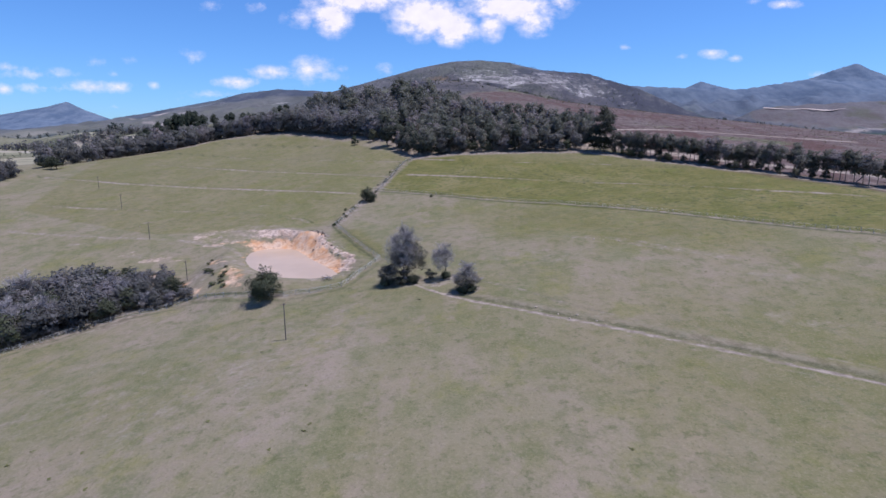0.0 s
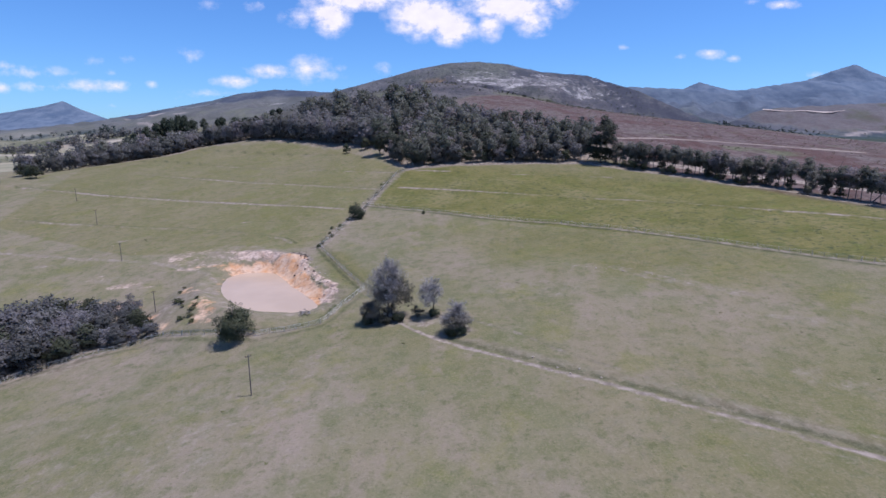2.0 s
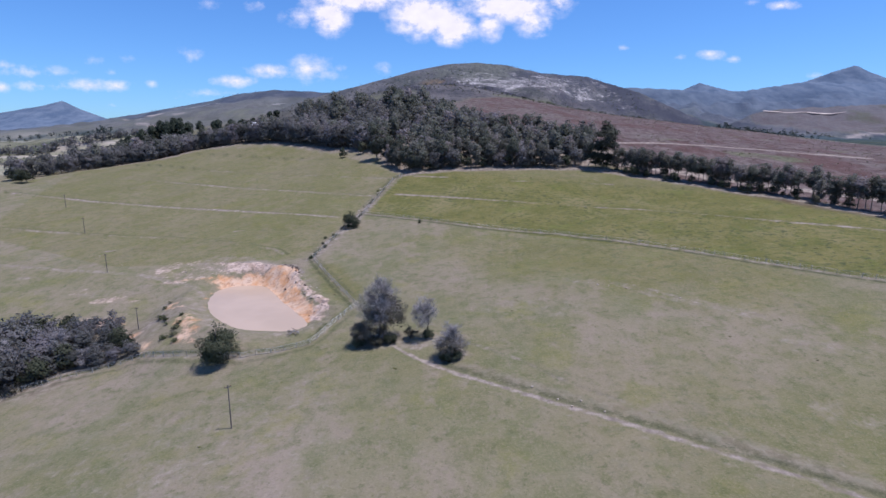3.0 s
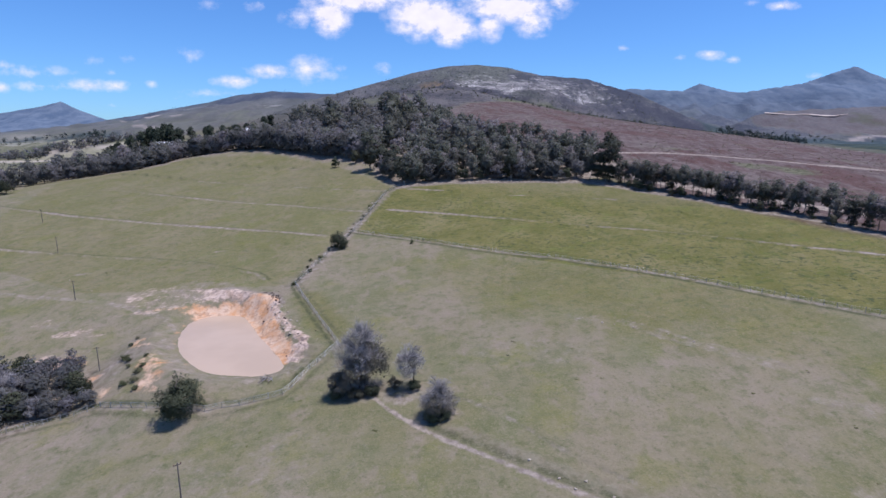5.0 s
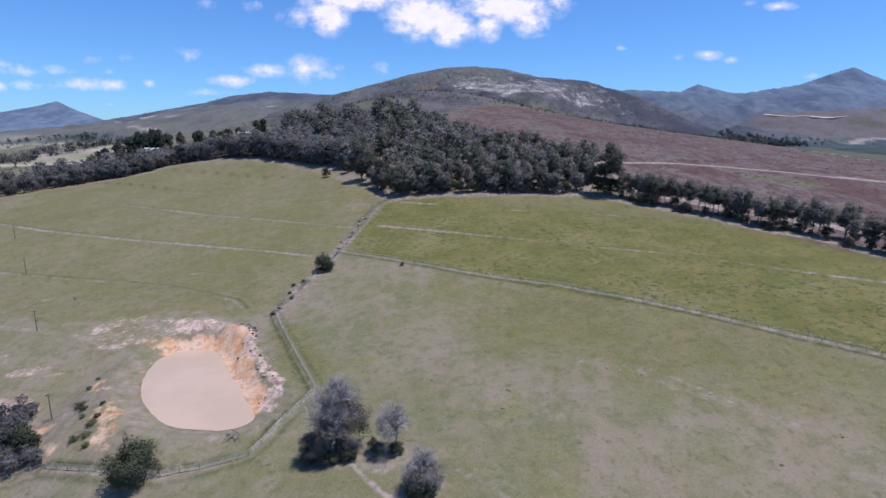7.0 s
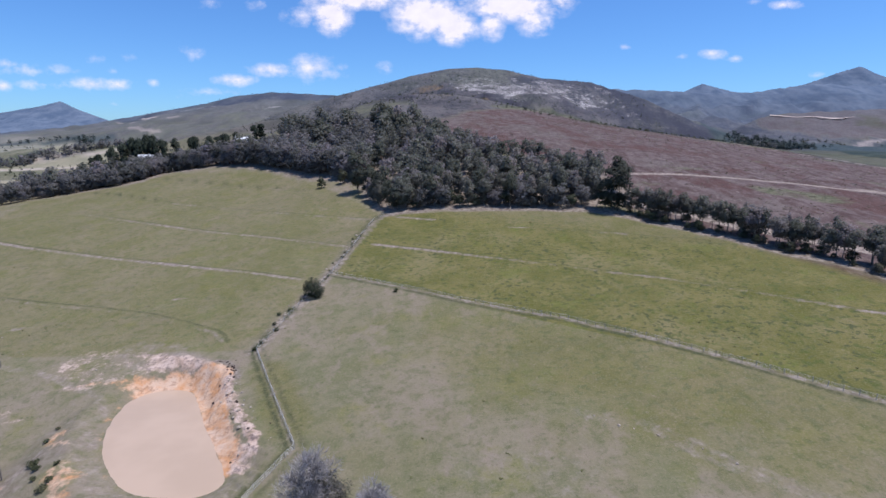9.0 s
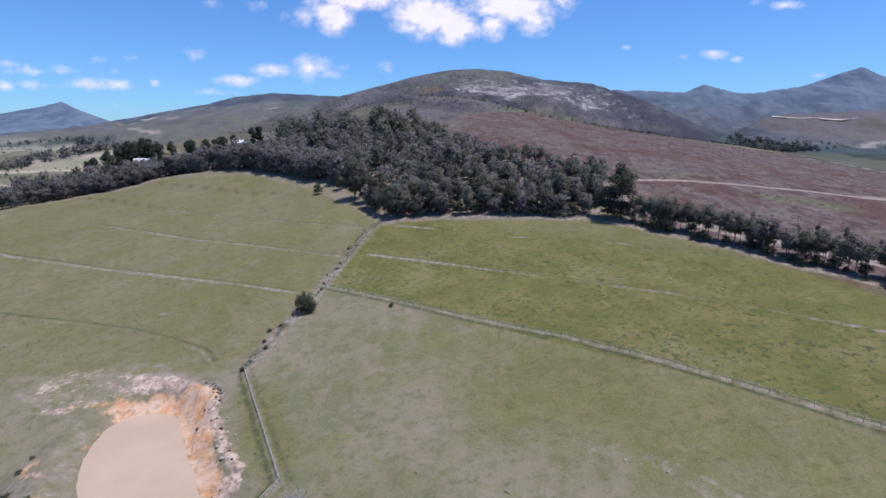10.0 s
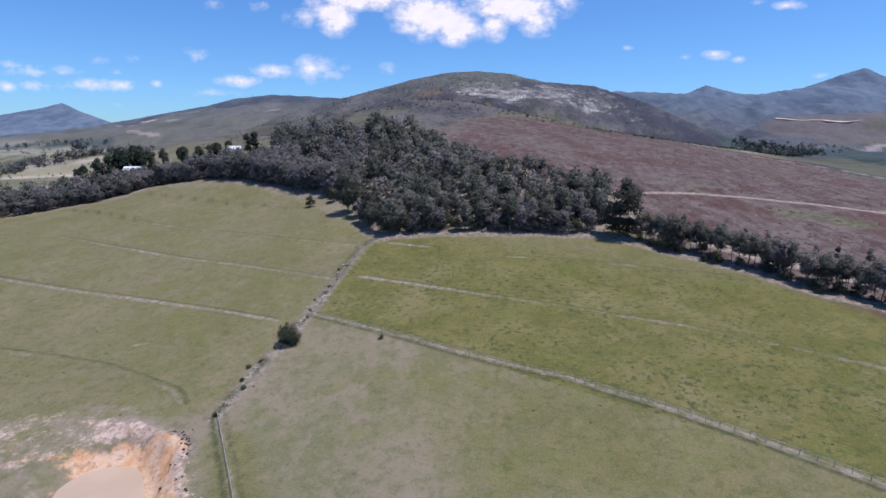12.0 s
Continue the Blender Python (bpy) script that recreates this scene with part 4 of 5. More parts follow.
# ---- helpers for things ----
def part(name, data, material, parent, label=""):
    """Links a bmesh or mesh as one object under a thing or a part."""
    if isinstance(data, bmesh.types.BMesh):
        me = bpy.data.meshes.new(name)
        data.to_mesh(me)
        data.free()
    else:
        me = data
    if material and not me.materials:
        me.materials.append(material)
    ob = new(name, me)
    ob.parent = parent
    return tagged(ob, label)


def thing(name, m, label, category, group="", kind=""):
    ob = new(name)
    ob.empty_display_size = 0.3
    ob.matrix_basis = m
    return tagged(ob, label, category, group, kind)


def mesh_of(name, verts, faces, material, normals=None, shades=None):
    """A mesh from arrays; normals: shading normals set apart from the faces; shades: a number for each tree of a mass.
    """
    me = bpy.data.meshes.new(name)
    verts, faces = np.asarray(verts, np.float32), np.asarray(faces, np.int32)
    me.vertices.add(len(verts))
    me.vertices.foreach_set("co", verts.ravel())
    me.loops.add(faces.size)
    me.loops.foreach_set("vertex_index", faces.ravel())
    me.polygons.add(len(faces))
    me.polygons.foreach_set("loop_start", np.arange(len(faces), dtype=np.int32) * faces.shape[1])
    me.update(calc_edges=True)
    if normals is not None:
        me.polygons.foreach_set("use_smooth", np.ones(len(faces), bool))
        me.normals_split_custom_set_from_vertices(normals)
    if shades is not None:
        att = me.attributes.new("tree", "FLOAT_COLOR", "POINT")
        att.data.foreach_set("color", np.repeat(np.asarray(shades, np.float32), 4))
    me.materials.append(material)
    return me


def tube(bm, a, b, ra, rb, sides=6):
    """A tapered limb from a to b."""
    a, b = Vector(a), Vector(b)
    axis = (b - a).normalized()
    u = axis.orthogonal().normalized()
    v = axis.cross(u)
    rings = []
    for c, r in ((a, ra), (b, rb)):
        rings.append([bm.verts.new(c + (u * math.cos(t) + v * math.sin(t)) * r) for t in (k / sides * math.tau for k in range(sides))])
    for k in range(sides):
        bm.faces.new((rings[0][k], rings[0][(k + 1) % sides], rings[1][(k + 1) % sides], rings[1][k]))
    bm.faces.new(rings[1])
    bm.faces.new(rings[0][::-1])


def block(bm, sx, sy, sz, m=Matrix()):
    bmesh.ops.create_cube(bm, size=1, matrix=m @ Matrix.Diagonal((sx, sy, sz, 1)))


# ---- trees ----
def limbs(rng, tall, spread, trunk, forks, start, rise=0.6, lean=0.06):
    """A trunk with forking limbs: the segments and the limb ends."""
    segs, tips = [], []
    base, n = Vector((0, 0, -0.4)), 5
    line = [base]
    for i in range(1, n + 1):
        line.append(Vector((rng.normal(0, lean) * tall, rng.normal(0, lean) * tall, tall * start + (tall * 0.93 - tall * start) * i / n if i > 1 else tall * start)))
    for i in range(n):
        segs.append((line[i], line[i + 1], trunk * (1 - i / (n + 0.6)), trunk * (1 - (i + 1) / (n + 0.6))))
    tips.append((line[-1], tall * 0.12))
    for f in range(forks):
        t = rng.uniform(0.05, 0.95)
        k = min(n - 1, 1 + int(t * (n - 1)))
        root = line[k].lerp(line[min(k + 1, n)], rng.uniform(0, 1))
        a = f * 2.4 + rng.uniform(-0.5, 0.5)
        out = spread * rng.uniform(0.55, 1.0) * (1 - 0.55 * t)
        end = root + Vector((math.cos(a) * out, math.sin(a) * out, out * rise * rng.uniform(0.5, 1.4)))
        mid = root.lerp(end, 0.5) + Vector((0, 0, out * 0.12))
        r = trunk * 0.42 * (1 - 0.6 * t)
        segs += [(root, mid, r, r * 0.65), (mid, end, r * 0.65, r * 0.25)]
        tips.append((end, out * 0.5))
        if rng.random() < 0.6:
            tips.append((mid, out * 0.42))
    return segs, tips


def leaf_cloud(rng, centres, count, leaf, squash=0.75, skirt=0.0):
    """Leaf sprays round the limb ends, thick at the rim and open between the clumps; shading normals are bent out of
    the clump and the crown.
    """
    c = np.array([tuple(p) for p, _ in centres])
    r = np.array([q for _, q in centres])
    pick = rng.choice(len(c), count, p=r**2 / (r**2).sum())
    way = rng.normal(size=(count, 3))
    way /= np.linalg.norm(way, axis=1)[:, None]
    way[:, 2] = np.where(way[:, 2] < -0.35, -way[:, 2] * 0.6, way[:, 2])
    far = 1.08 - 0.6 * rng.random(count)[:, None] ** 1.6
    at = c[pick] + way * far * r[pick][:, None] * np.array([1, 1, squash])
    if skirt:
        at[:, 2] -= rng.random(count) ** 2 * skirt
    at[:, 2] = np.maximum(at[:, 2], 0.15)
    size = leaf * rng.uniform(0.6, 1.5, count)[:, None]
    u = rng.normal(size=(count, 3))
    u -= (u * way).sum(1)[:, None] * way * 0.9
    u /= np.linalg.norm(u, axis=1)[:, None]
    v = np.cross(way + rng.normal(0, 0.25, (count, 3)), u)
    v /= np.linalg.norm(v, axis=1)[:, None] + 1e-9
    four = np.stack([at - u * size, at - v * size * 0.6, at + u * size, at + v * size * 0.6 + way * size * 0.25], 1)
    # bent normals make each crown shade as one rounded mass
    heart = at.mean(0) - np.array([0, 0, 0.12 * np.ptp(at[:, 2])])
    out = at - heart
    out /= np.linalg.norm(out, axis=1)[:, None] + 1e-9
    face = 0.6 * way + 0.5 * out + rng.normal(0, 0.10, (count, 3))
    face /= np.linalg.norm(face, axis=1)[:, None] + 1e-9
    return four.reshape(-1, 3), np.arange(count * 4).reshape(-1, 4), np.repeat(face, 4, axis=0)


def tree_shape(seed, tall, spread, trunk, forks, start, count, leaf, rise=0.6, squash=0.75, skirt=0.0, puff=1.0, bark=None, leaves=None, bare=0, core=(), lean=0.06):
    """Meshes of the trunk and the crown of one kind of tree, and the crown's corners and normals."""
    rng = np.random.default_rng(seed)
    segs, tips = limbs(rng, tall, spread, trunk, forks, start, rise, lean)
    bm = bmesh.new()
    for a, b, ra, rb in segs:
        tube(bm, a, b, max(ra, 0.03), max(rb, 0.02), 5)
    wood = bpy.data.meshes.new("trunk")
    bm.to_mesh(wood)
    bm.free()
    wood.materials.append(bark or BARK)
    if bare:
        v, f = twig_cloud(rng, segs, [(Vector((cx, cy, cz)), cr) for cx, cy, cz, cr in core], bare, tall)
        return wood, mesh_of("crown", v, f, TWIG), None
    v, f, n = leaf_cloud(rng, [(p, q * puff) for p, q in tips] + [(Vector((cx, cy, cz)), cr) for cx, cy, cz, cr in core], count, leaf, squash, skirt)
    return wood, mesh_of("crown", v, f, leaves, n), (v, n)


def twig_cloud(rng, segs, domes, count, tall):
    """Branchlets that leave the limbs, and fine bare twigs that fan out through rounded masses."""
    a = np.array([tuple(s[0]) for s in segs[1:]])
    b = np.array([tuple(s[1]) for s in segs[1:]])

    def sprout(root, way, long, spread, lift):
        n = len(root)
        d = way + rng.normal(0, spread, (n, 3)) + np.array([0, 0, lift])
        d /= np.linalg.norm(d, axis=1)[:, None]
        return d, root + d * long

    def blades(root, tip, wide):
        d = tip - root
        side = np.cross(d, rng.normal(size=root.shape))
        side *= wide / (np.linalg.norm(side, axis=1)[:, None] + 1e-9)
        return np.stack([root - side, root + side, tip + side * 0.4, tip - side * 0.4], 1)

    n1 = count // 9
    pick = rng.integers(0, len(a), n1)
    ways = (b - a) / (np.linalg.norm(b - a, axis=1)[:, None] + 1e-9)
    r1 = a[pick] + (b[pick] - a[pick]) * rng.uniform(0.2, 1, n1)[:, None]
    w1, t1 = sprout(r1, ways[pick], tall * rng.uniform(0.08, 0.17, n1)[:, None], 0.5, 0.35)
    pick = rng.integers(0, n1, count)
    r2 = r1[pick] + (t1[pick] - r1[pick]) * rng.uniform(0.25, 1, count)[:, None]
    _, t2 = sprout(r2, w1[pick], tall * rng.uniform(0.03, 0.1, count)[:, None], 0.42, 0.25)
    made = [blades(r1, t1, 0.022), blades(r2, t2, 0.013)]
    if domes:
        c, r = np.array([tuple(p) for p, _ in domes]), np.array([q for _, q in domes])
        pick = rng.choice(len(c), count, p=r**2 / (r**2).sum())
        way = rng.normal(size=(count, 3)) + np.array([0, 0, 0.45])
        way /= np.linalg.norm(way, axis=1)[:, None]
        reach = r[pick][:, None] * rng.uniform(0.2, 0.75, count)[:, None]
        r3 = c[pick] + way * reach
        _, t3 = sprout(r3, way, tall * rng.uniform(0.04, 0.09, count)[:, None], 0.35, 0.3)
        made.append(blades(r3, t3, 0.016))
    v = np.concatenate(made).reshape(-1, 3)
    return v, np.arange(len(v)).reshape(-1, 4)


def lobes(seed, n, tall, low, high, out, size):
    """Rounded masses of foliage between two heights."""
    r = np.random.default_rng(seed)
    made = []
    for i in range(n):
        z = r.uniform(low, high) * tall
        o = out * tall * r.uniform(0.25, 1.0) * math.sin(math.pi * (0.25 + 0.62 * (z / tall - low) / (high - low + 0.01)))
        a = i * 2.4 + r.uniform(-0.4, 0.4)
        made.append((math.cos(a) * o, math.sin(a) * o, z, size * tall * r.uniform(0.7, 1.25)))
    return made


def dome(seed, n, tall, mid, out, up, size):
    """Masses of foliage spread through a broad rounded crown."""
    r = np.random.default_rng(seed)
    made = []
    for i in range(n):
        way = r.normal(size=3)
        way *= r.uniform(0.45, 1.0) ** 0.5 / np.linalg.norm(way)
        made.append((way[0] * out * tall, way[1] * out * tall, (mid + way[2] * up) * tall, size * tall * r.uniform(0.75, 1.2)))
    return made


KINDS = {
    "gum": [tree_shape(11 + i, 15, 2.9, 0.25, 9, 0.25, 1750, 0.32, 0.75, 0.85, 1.0, 0.8, PALE_BARK, GUM_LEAF, core=lobes(400 + i, 15, 15, 0.2, 0.88, 0.17, 0.125)) for i in range(4)],
    "dark_gum": [tree_shape(711 + i, 15, 2.6, 0.25, 9, 0.25, 4200, 0.26, 0.75, 0.85, 0.8, 0.75, PALE_BARK, DARK_GUM_LEAF, core=dome(700 + i, 24, 15, 0.5, 0.19, 0.40, 0.115)) for i in range(2)],
    "row_gum": [tree_shape(111 + i, 12, 1.8, 0.13, 12, 0.25, 1600, 0.21, 0.9, 1.0, 0.8, 0.8, PALE_BARK, GUM_LEAF, lean=0.015, core=dome(410 + i, 13, 12, 0.62, 0.13, 0.28, 0.10)) for i in range(4)],
    "wattle": [tree_shape(31 + i, 8, 2.4, 0.16, 8, 0.15, 1400, 0.25, 0.5, 0.85, 0.7, 0.85, BARK, WATTLE_LEAF, core=lobes(430 + i, 15, 8, 0.12, 0.76, 0.28, 0.19)) for i in range(4)],
    "thicket": [tree_shape(131 + i, 8, 2.4, 0.16, 8, 0.15, 1250, 0.235, 0.5, 0.85, 0.7, 0.85, BARK, (THICKET_LEAF, WATTLE_LEAF, THICKET_LEAF)[i], core=lobes(530 + i, 14, 8, 0.15, 0.76, 0.3, 0.18)) for i in range(3)],
    "scrub": [tree_shape(51 + i, 5, 1.5, 0.12, 7, 0.12, 1400, 0.16, 0.6, 0.9, 0.5, 0.85, BARK, BUSH_LEAF, core=lobes(460 + i, 13, 5, 0.2, 0.78, 0.3, 0.2)) for i in range(3)],
    "bush": [tree_shape(151 + i, 5, 1.6, 0.12, 7, 0.12, 8000, 0.08, 0.6, 0.9, 0.9, 0.6, BARK, BUSH_LEAF, core=dome(560 + i, 36, 5, 0.42, 0.34, 0.36, 0.14)) for i in range(3)],
    "mat": [tree_shape(171 + i, 5, 1.9, 0.1, 8, 0.12, 900, 0.2, 0.6, 0.9, 0.7, 1.0, BARK, MAT_LEAF, core=lobes(580 + i, 13, 5, 0.1, 0.7, 0.42, 0.2)) for i in range(3)],
    "airy": [tree_shape(161 + i, 8, 2.4, 0.15, 16, 0.12, 8200, 0.085, 0.8, 0.9, 1.0, 0.75, BARK, AIRY_LEAF, core=dome(570 + i, 22, 8, 0.5, 0.32, 0.34, 0.13)) for i in range(2)],
    "pine": [tree_shape(71 + i, 14, 2.2, 0.22, 12, 0.14, 2200, 0.37, 0.35, 0.8, 0.8, 0.9, BARK, PINE_LEAF, core=lobes(490 + i, 24, 14, 0.03, 0.9, 0.16, 0.12)) for i in range(3)],
    "bare": [tree_shape(81 + i, 8, 2.6, 0.13, 20, 0.14, 0, 0, 0.9, bare=3600, core=dome(620 + i, 26, 8, 0.56, 0.31, 0.32, 0.13)) for i in range(3)],
}
LABELS = {
    "gum": ("gum_tree", "tall eucalyptus with pale trunk and grey-green crown", "tree"),
    "dark_gum": ("gum_tree", "tall dark eucalyptus with a heavy rounded crown", "tree"),
    "wattle": ("wattle_tree", "dense rounded wattle tree with dull grey-green leaves", "tree"),
    "row_gum": ("gum_tree", "slender eucalyptus with a bare pale trunk and open crown", "tree"),
    "bush": ("bush_tree", "dense rounded dark green bushy tree", "tree"),
    "mat": ("low_shrub", "low spreading green shrub on the bare bank", "shrub"),
    "airy": ("sparse_tree", "half-bare tree with sparse olive-brown leaves", "tree"),
    "thicket": ("wattle_tree", "dense grey-green wattle tree in a thicket", "tree"),
    "scrub": ("bush_tree", "low dense dark green bushy tree", "tree"),
    "pine": ("pine_tree", "dark ragged pine beside the farm houses", "tree"),
    "bare": ("bare_tree", "leafless grey tree with fine upright twigs", "tree"),
}


def plant(kind, x, y, tall, rng, label="", group="", wide=1.0, variant=None):
    """Sets one tree on the land, scaled to the given height."""
    i = int(rng.integers(0, len(KINDS[kind]))) if variant is None else variant
    name, text, category = LABELS[kind]
    base = {"gum": 15, "dark_gum": 15, "row_gum": 12, "wattle": 8, "thicket": 8, "scrub": 5, "bush": 5, "mat": 5, "airy": 8, "pine": 14, "bare": 8}[kind]
    s = tall / base
    m = Matrix.LocRotScale((x, y, land(x, y)), Euler((rng.normal(0, 0.03), rng.normal(0, 0.03), rng.uniform(0, 6.28))), (s * wide, s * wide, s))
    wood, crown, _ = KINDS[kind][i]
    root = thing(name, m, label or text, category, group)
    part("trunk", wood, None, root)
    part("crown", crown, None, root)
    return root

# ---- woods, row by row ----
rng = np.random.default_rng(5)


def along(line, gap, jitter):
    """Places along a polyline."""
    out, carry = [], 0.0
    for a, b in zip(line, line[1:]):
        d = math.hypot(b[0] - a[0], b[1] - a[1])
        while carry < d:
            t = carry / d
            out.append((a[0] + (b[0] - a[0]) * t + rng.normal(0, jitter), a[1] + (b[1] - a[1]) * t + rng.normal(0, jitter)))
            carry += gap
        carry -= d
    return out


# front of the wood above the green paddock
for x, y in along(((-10, 259), (5, 260), (30, 256), (48, 252), (62, 250)), 3.6, 0.9):
    kind = ("gum", "wattle", "scrub")[int(rng.choice(3, p=(0.35, 0.45, 0.2)))]
    plant(kind, x, y, rng.uniform(*{"gum": (9, 13), "wattle": (7, 10), "scrub": (4.5, 7)}[kind]), rng, group="wood edge trees", wide=1.2)
for x, y in along(((-8, 266), (30, 263), (62, 258)), 5, 1.6):
    plant("gum", x, y, rng.uniform(10, 14), rng, group="wood edge trees")
# the row beside the road
for x, y in along(((77, 240.6), (85.5, 232.4), (93.6, 224.3), (102, 212.8), (109, 200.3), (117.5, 188.3), (123.5, 171.3), (133.2, 153.2)), 1.7, 1.0):
    if rng.random() < 0.78:
        plant("row_gum", x, y, rng.uniform(8.2, 11), rng, group="roadside tree row", wide=rng.uniform(1.15, 1.6))
    else:
        plant("gum", x, y, rng.uniform(6.5, 9.5), rng, "bushy dark eucalyptus in the roadside row", "roadside tree row", wide=1.3)
for x, y in along(((90, 243), (103, 230), (112, 219), (121, 209), (130, 198), (145, 179)), 6.5, 1.0):
    plant("row_gum", x + 4, y + 4, rng.uniform(4, 6.5), rng, group="roadside tree row")
# low dark shrubs, added also to fill in the row's shadow band
for x, y in along(((76, 239.4), (84, 231), (92, 223), (100.5, 211.4), (107.5, 198.9), (116, 186.9), (122, 169.5)), 3.6, 1.2):
    plant("scrub", x, y, rng.uniform(1.6, 3.8), rng, "low shrub under the roadside trees", "roadside shrubs", wide=1.4)
for x, y, tall in ((84, 236, 8.5), (86.5, 234, 8), (104.5, 213.5, 9.5), (107, 211, 8), (112, 202, 8.5)):
    plant("wattle", x, y, tall, rng, "broad dark wattle standing in the roadside row", "roadside tree row", wide=1.0)
# landmark trees
plant("dark_gum", 72.3, 244, 20.5, rng, "tall dark eucalyptus standing above the wood edge", wide=1.05, variant=1)
plant("dark_gum", 69.0, 245.4, 12, rng, "dark eucalyptus at the foot of a taller one", wide=1.2, variant=0)
plant("gum", 66.0, 247, 11, rng, variant=2)
plant("scrub", 73, 243, 7.5, rng)
# left edge of the wood
for x, y in along(((-22, 274), (-18, 266), (-12, 261)), 3.4, 0.6):
    plant("gum", x, y, rng.uniform(9, 14), rng, group="wood edge trees")
plant("dark_gum", -29.4, 287, 19, rng, "dark bushy eucalyptus at the paddock corner", wide=1.0, variant=0)
plant("dark_gum", -23.6, 281, 14, rng, wide=1.1, variant=1)
plant("dark_gum", -18.0, 272, 12.5, rng, wide=1.15, variant=0)
plant("scrub", -49.4, 301.6, 6.0, rng, "small upright tree alone in the grass")
plant("scrub", -39.7, 304, 7.2, rng, "small upright tree near the wood corner")
for x, y in along(((-34, 312), (-56, 330), (-90, 356), (-125, 375), (-158, 376)), 3.3, 1.2):
    plant("wattle", x, y, rng.uniform(11, 15.5), rng, group="wattle belt", wide=1.05)
for x, y in along(((-163, 372), (-172, 350), (-190, 338), (-205, 326), (-216, 308), (-226, 296)), 3.8, 1.6):
    plant("wattle", x, y, rng.uniform(8, 13), rng, group="wattle belt", wide=1.05)
for x, y in along(((-168, 380), (-180, 360), (-196, 347), (-212, 335), (-224, 316)), 5.5, 2.0):
    plant("wattle", x, y, rng.uniform(10, 15), rng, group="wattle belt", wide=1.1)
for x, y in ((-206, 285), (-211, 287), (-222, 296)):
    plant("scrub", x, y, rng.uniform(7, 9), rng, wide=1.2)
for x, y, tall in ((-212, 256, 8), (-213, 262, 9), (-216, 267, 9), (-219, 260, 9), (-222, 268, 10), (-224, 255, 9), (-228, 262, 10)):
    plant("wattle", x, y, tall, rng, group="wattle belt", wide=1.15)
plant("pine", -186, 352, 10, rng, wide=1.3)

# woods and far trees that nobody could count
NATURAL = {"gum": 15, "wattle": 8, "scrub": 5, "pine": 14}


def massed(name, label, category, trees, pieces, swell, sink=0.0):
    """One object of many trees: place, kind and height of each; fewer but larger leaf sprays for those far off."""
    verts, faces, bent_normals, shades, count = {}, {}, {}, {}, {}
    xy = np.array([(t[0], t[1]) for t in trees])
    ground_at = height(xy[:, 0], xy[:, 1])
    for (x, y, kind, tall), g in zip(trees, ground_at):
        plain = kind.replace("dark_", "")
        corners, ways = KINDS[plain][int(rng.integers(0, 3))][2]
        four, ways = corners.reshape(-1, 4, 3), ways.reshape(-1, 4, 3)
        keep = rng.permutation(len(four))[:pieces]
        s, a = tall / NATURAL[plain], rng.uniform(0, 6.28)
        turn = np.array([[math.cos(a), -math.sin(a), 0], [math.sin(a), math.cos(a), 0], [0, 0, 1]])
        q = four[keep]
        mid = q.mean(1, keepdims=True)
        q = ((mid + (q - mid) * swell) @ turn.T * s * np.array([1.15, 1.15, 1])).reshape(-1, 3) + (x, y, g - (sink * tall if kind == "pine" else 0))
        w = 0.16 * s
        top = g + tall * (0.8 if kind == "gum" else 0.4)
        p = np.array([(x - w, y, g - 0.3), (x + w, y, g - 0.3), (x, y + w, g - 0.3), (x, y, top)])
        for key, v, f in ((kind, q, np.arange(len(q)).reshape(-1, 4)), ("trunk", p, np.array([(0, 1, 3), (1, 2, 3), (2, 0, 3)]))):
            n = count.get(key, 0)
            verts.setdefault(key, []).append(v)
            faces.setdefault(key, []).append(f + n)
            count[key] = n + len(v)
        bent_normals.setdefault(kind, []).append((ways[keep] @ turn.T).reshape(-1, 3))
        shades.setdefault(kind, []).append(np.full(len(q), rng.random()))
    root = thing(name, Matrix(), label, category, kind="stuff")
    for key in verts:
        material = {"gum": GUM_LEAF, "wattle": WATTLE_LEAF, "scrub": BUSH_LEAF, "dark_scrub": HAZE_LEAF, "pine": PINE_LEAF, "trunk": PALE_BARK}[key]
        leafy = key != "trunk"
        me = mesh_of(key, np.concatenate(verts[key]), np.concatenate(faces[key]), material, np.concatenate(bent_normals[key]) if leafy else None, np.concatenate(shades[key]) if leafy else None)
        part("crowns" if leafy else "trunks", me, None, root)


def deep_wood():
    xs, ys = rng.uniform(-245, 85, 7000), rng.uniform(250, 510, 7000)
    ok = inside(xs, ys, WOODS) & (near_poly(xs, ys, WOODS) > 3) & (near_line(xs, ys, ((-24, 290), (-19, 302), (-12, 314)))[0] > 7.5)
    taken = []
    for x, y in zip(xs[ok], ys[ok]):
        if all((x - a) ** 2 + (y - b) ** 2 > 4.1**2 for a, b, *_ in taken):
            west = x < -32 and y < 420 - 0.3 * x
            kind = "wattle" if rng.random() < (0.85 if west else 0.3) else "gum"
            high = (x + 50) ** 2 + (y - 400) ** 2 < 45**2
            tall = rng.uniform(9, 12.5) if kind == "wattle" else (rng.uniform(9.5, 14) if x > 15 else rng.uniform(11, 16)) * (1.25 if high else 1)
            taken.append((x, y, kind, tall))
    massed("woodland", "dense mixed eucalyptus and wattle wood covering the knoll", "woodland", taken, 430, 1.65)


deep_wood()


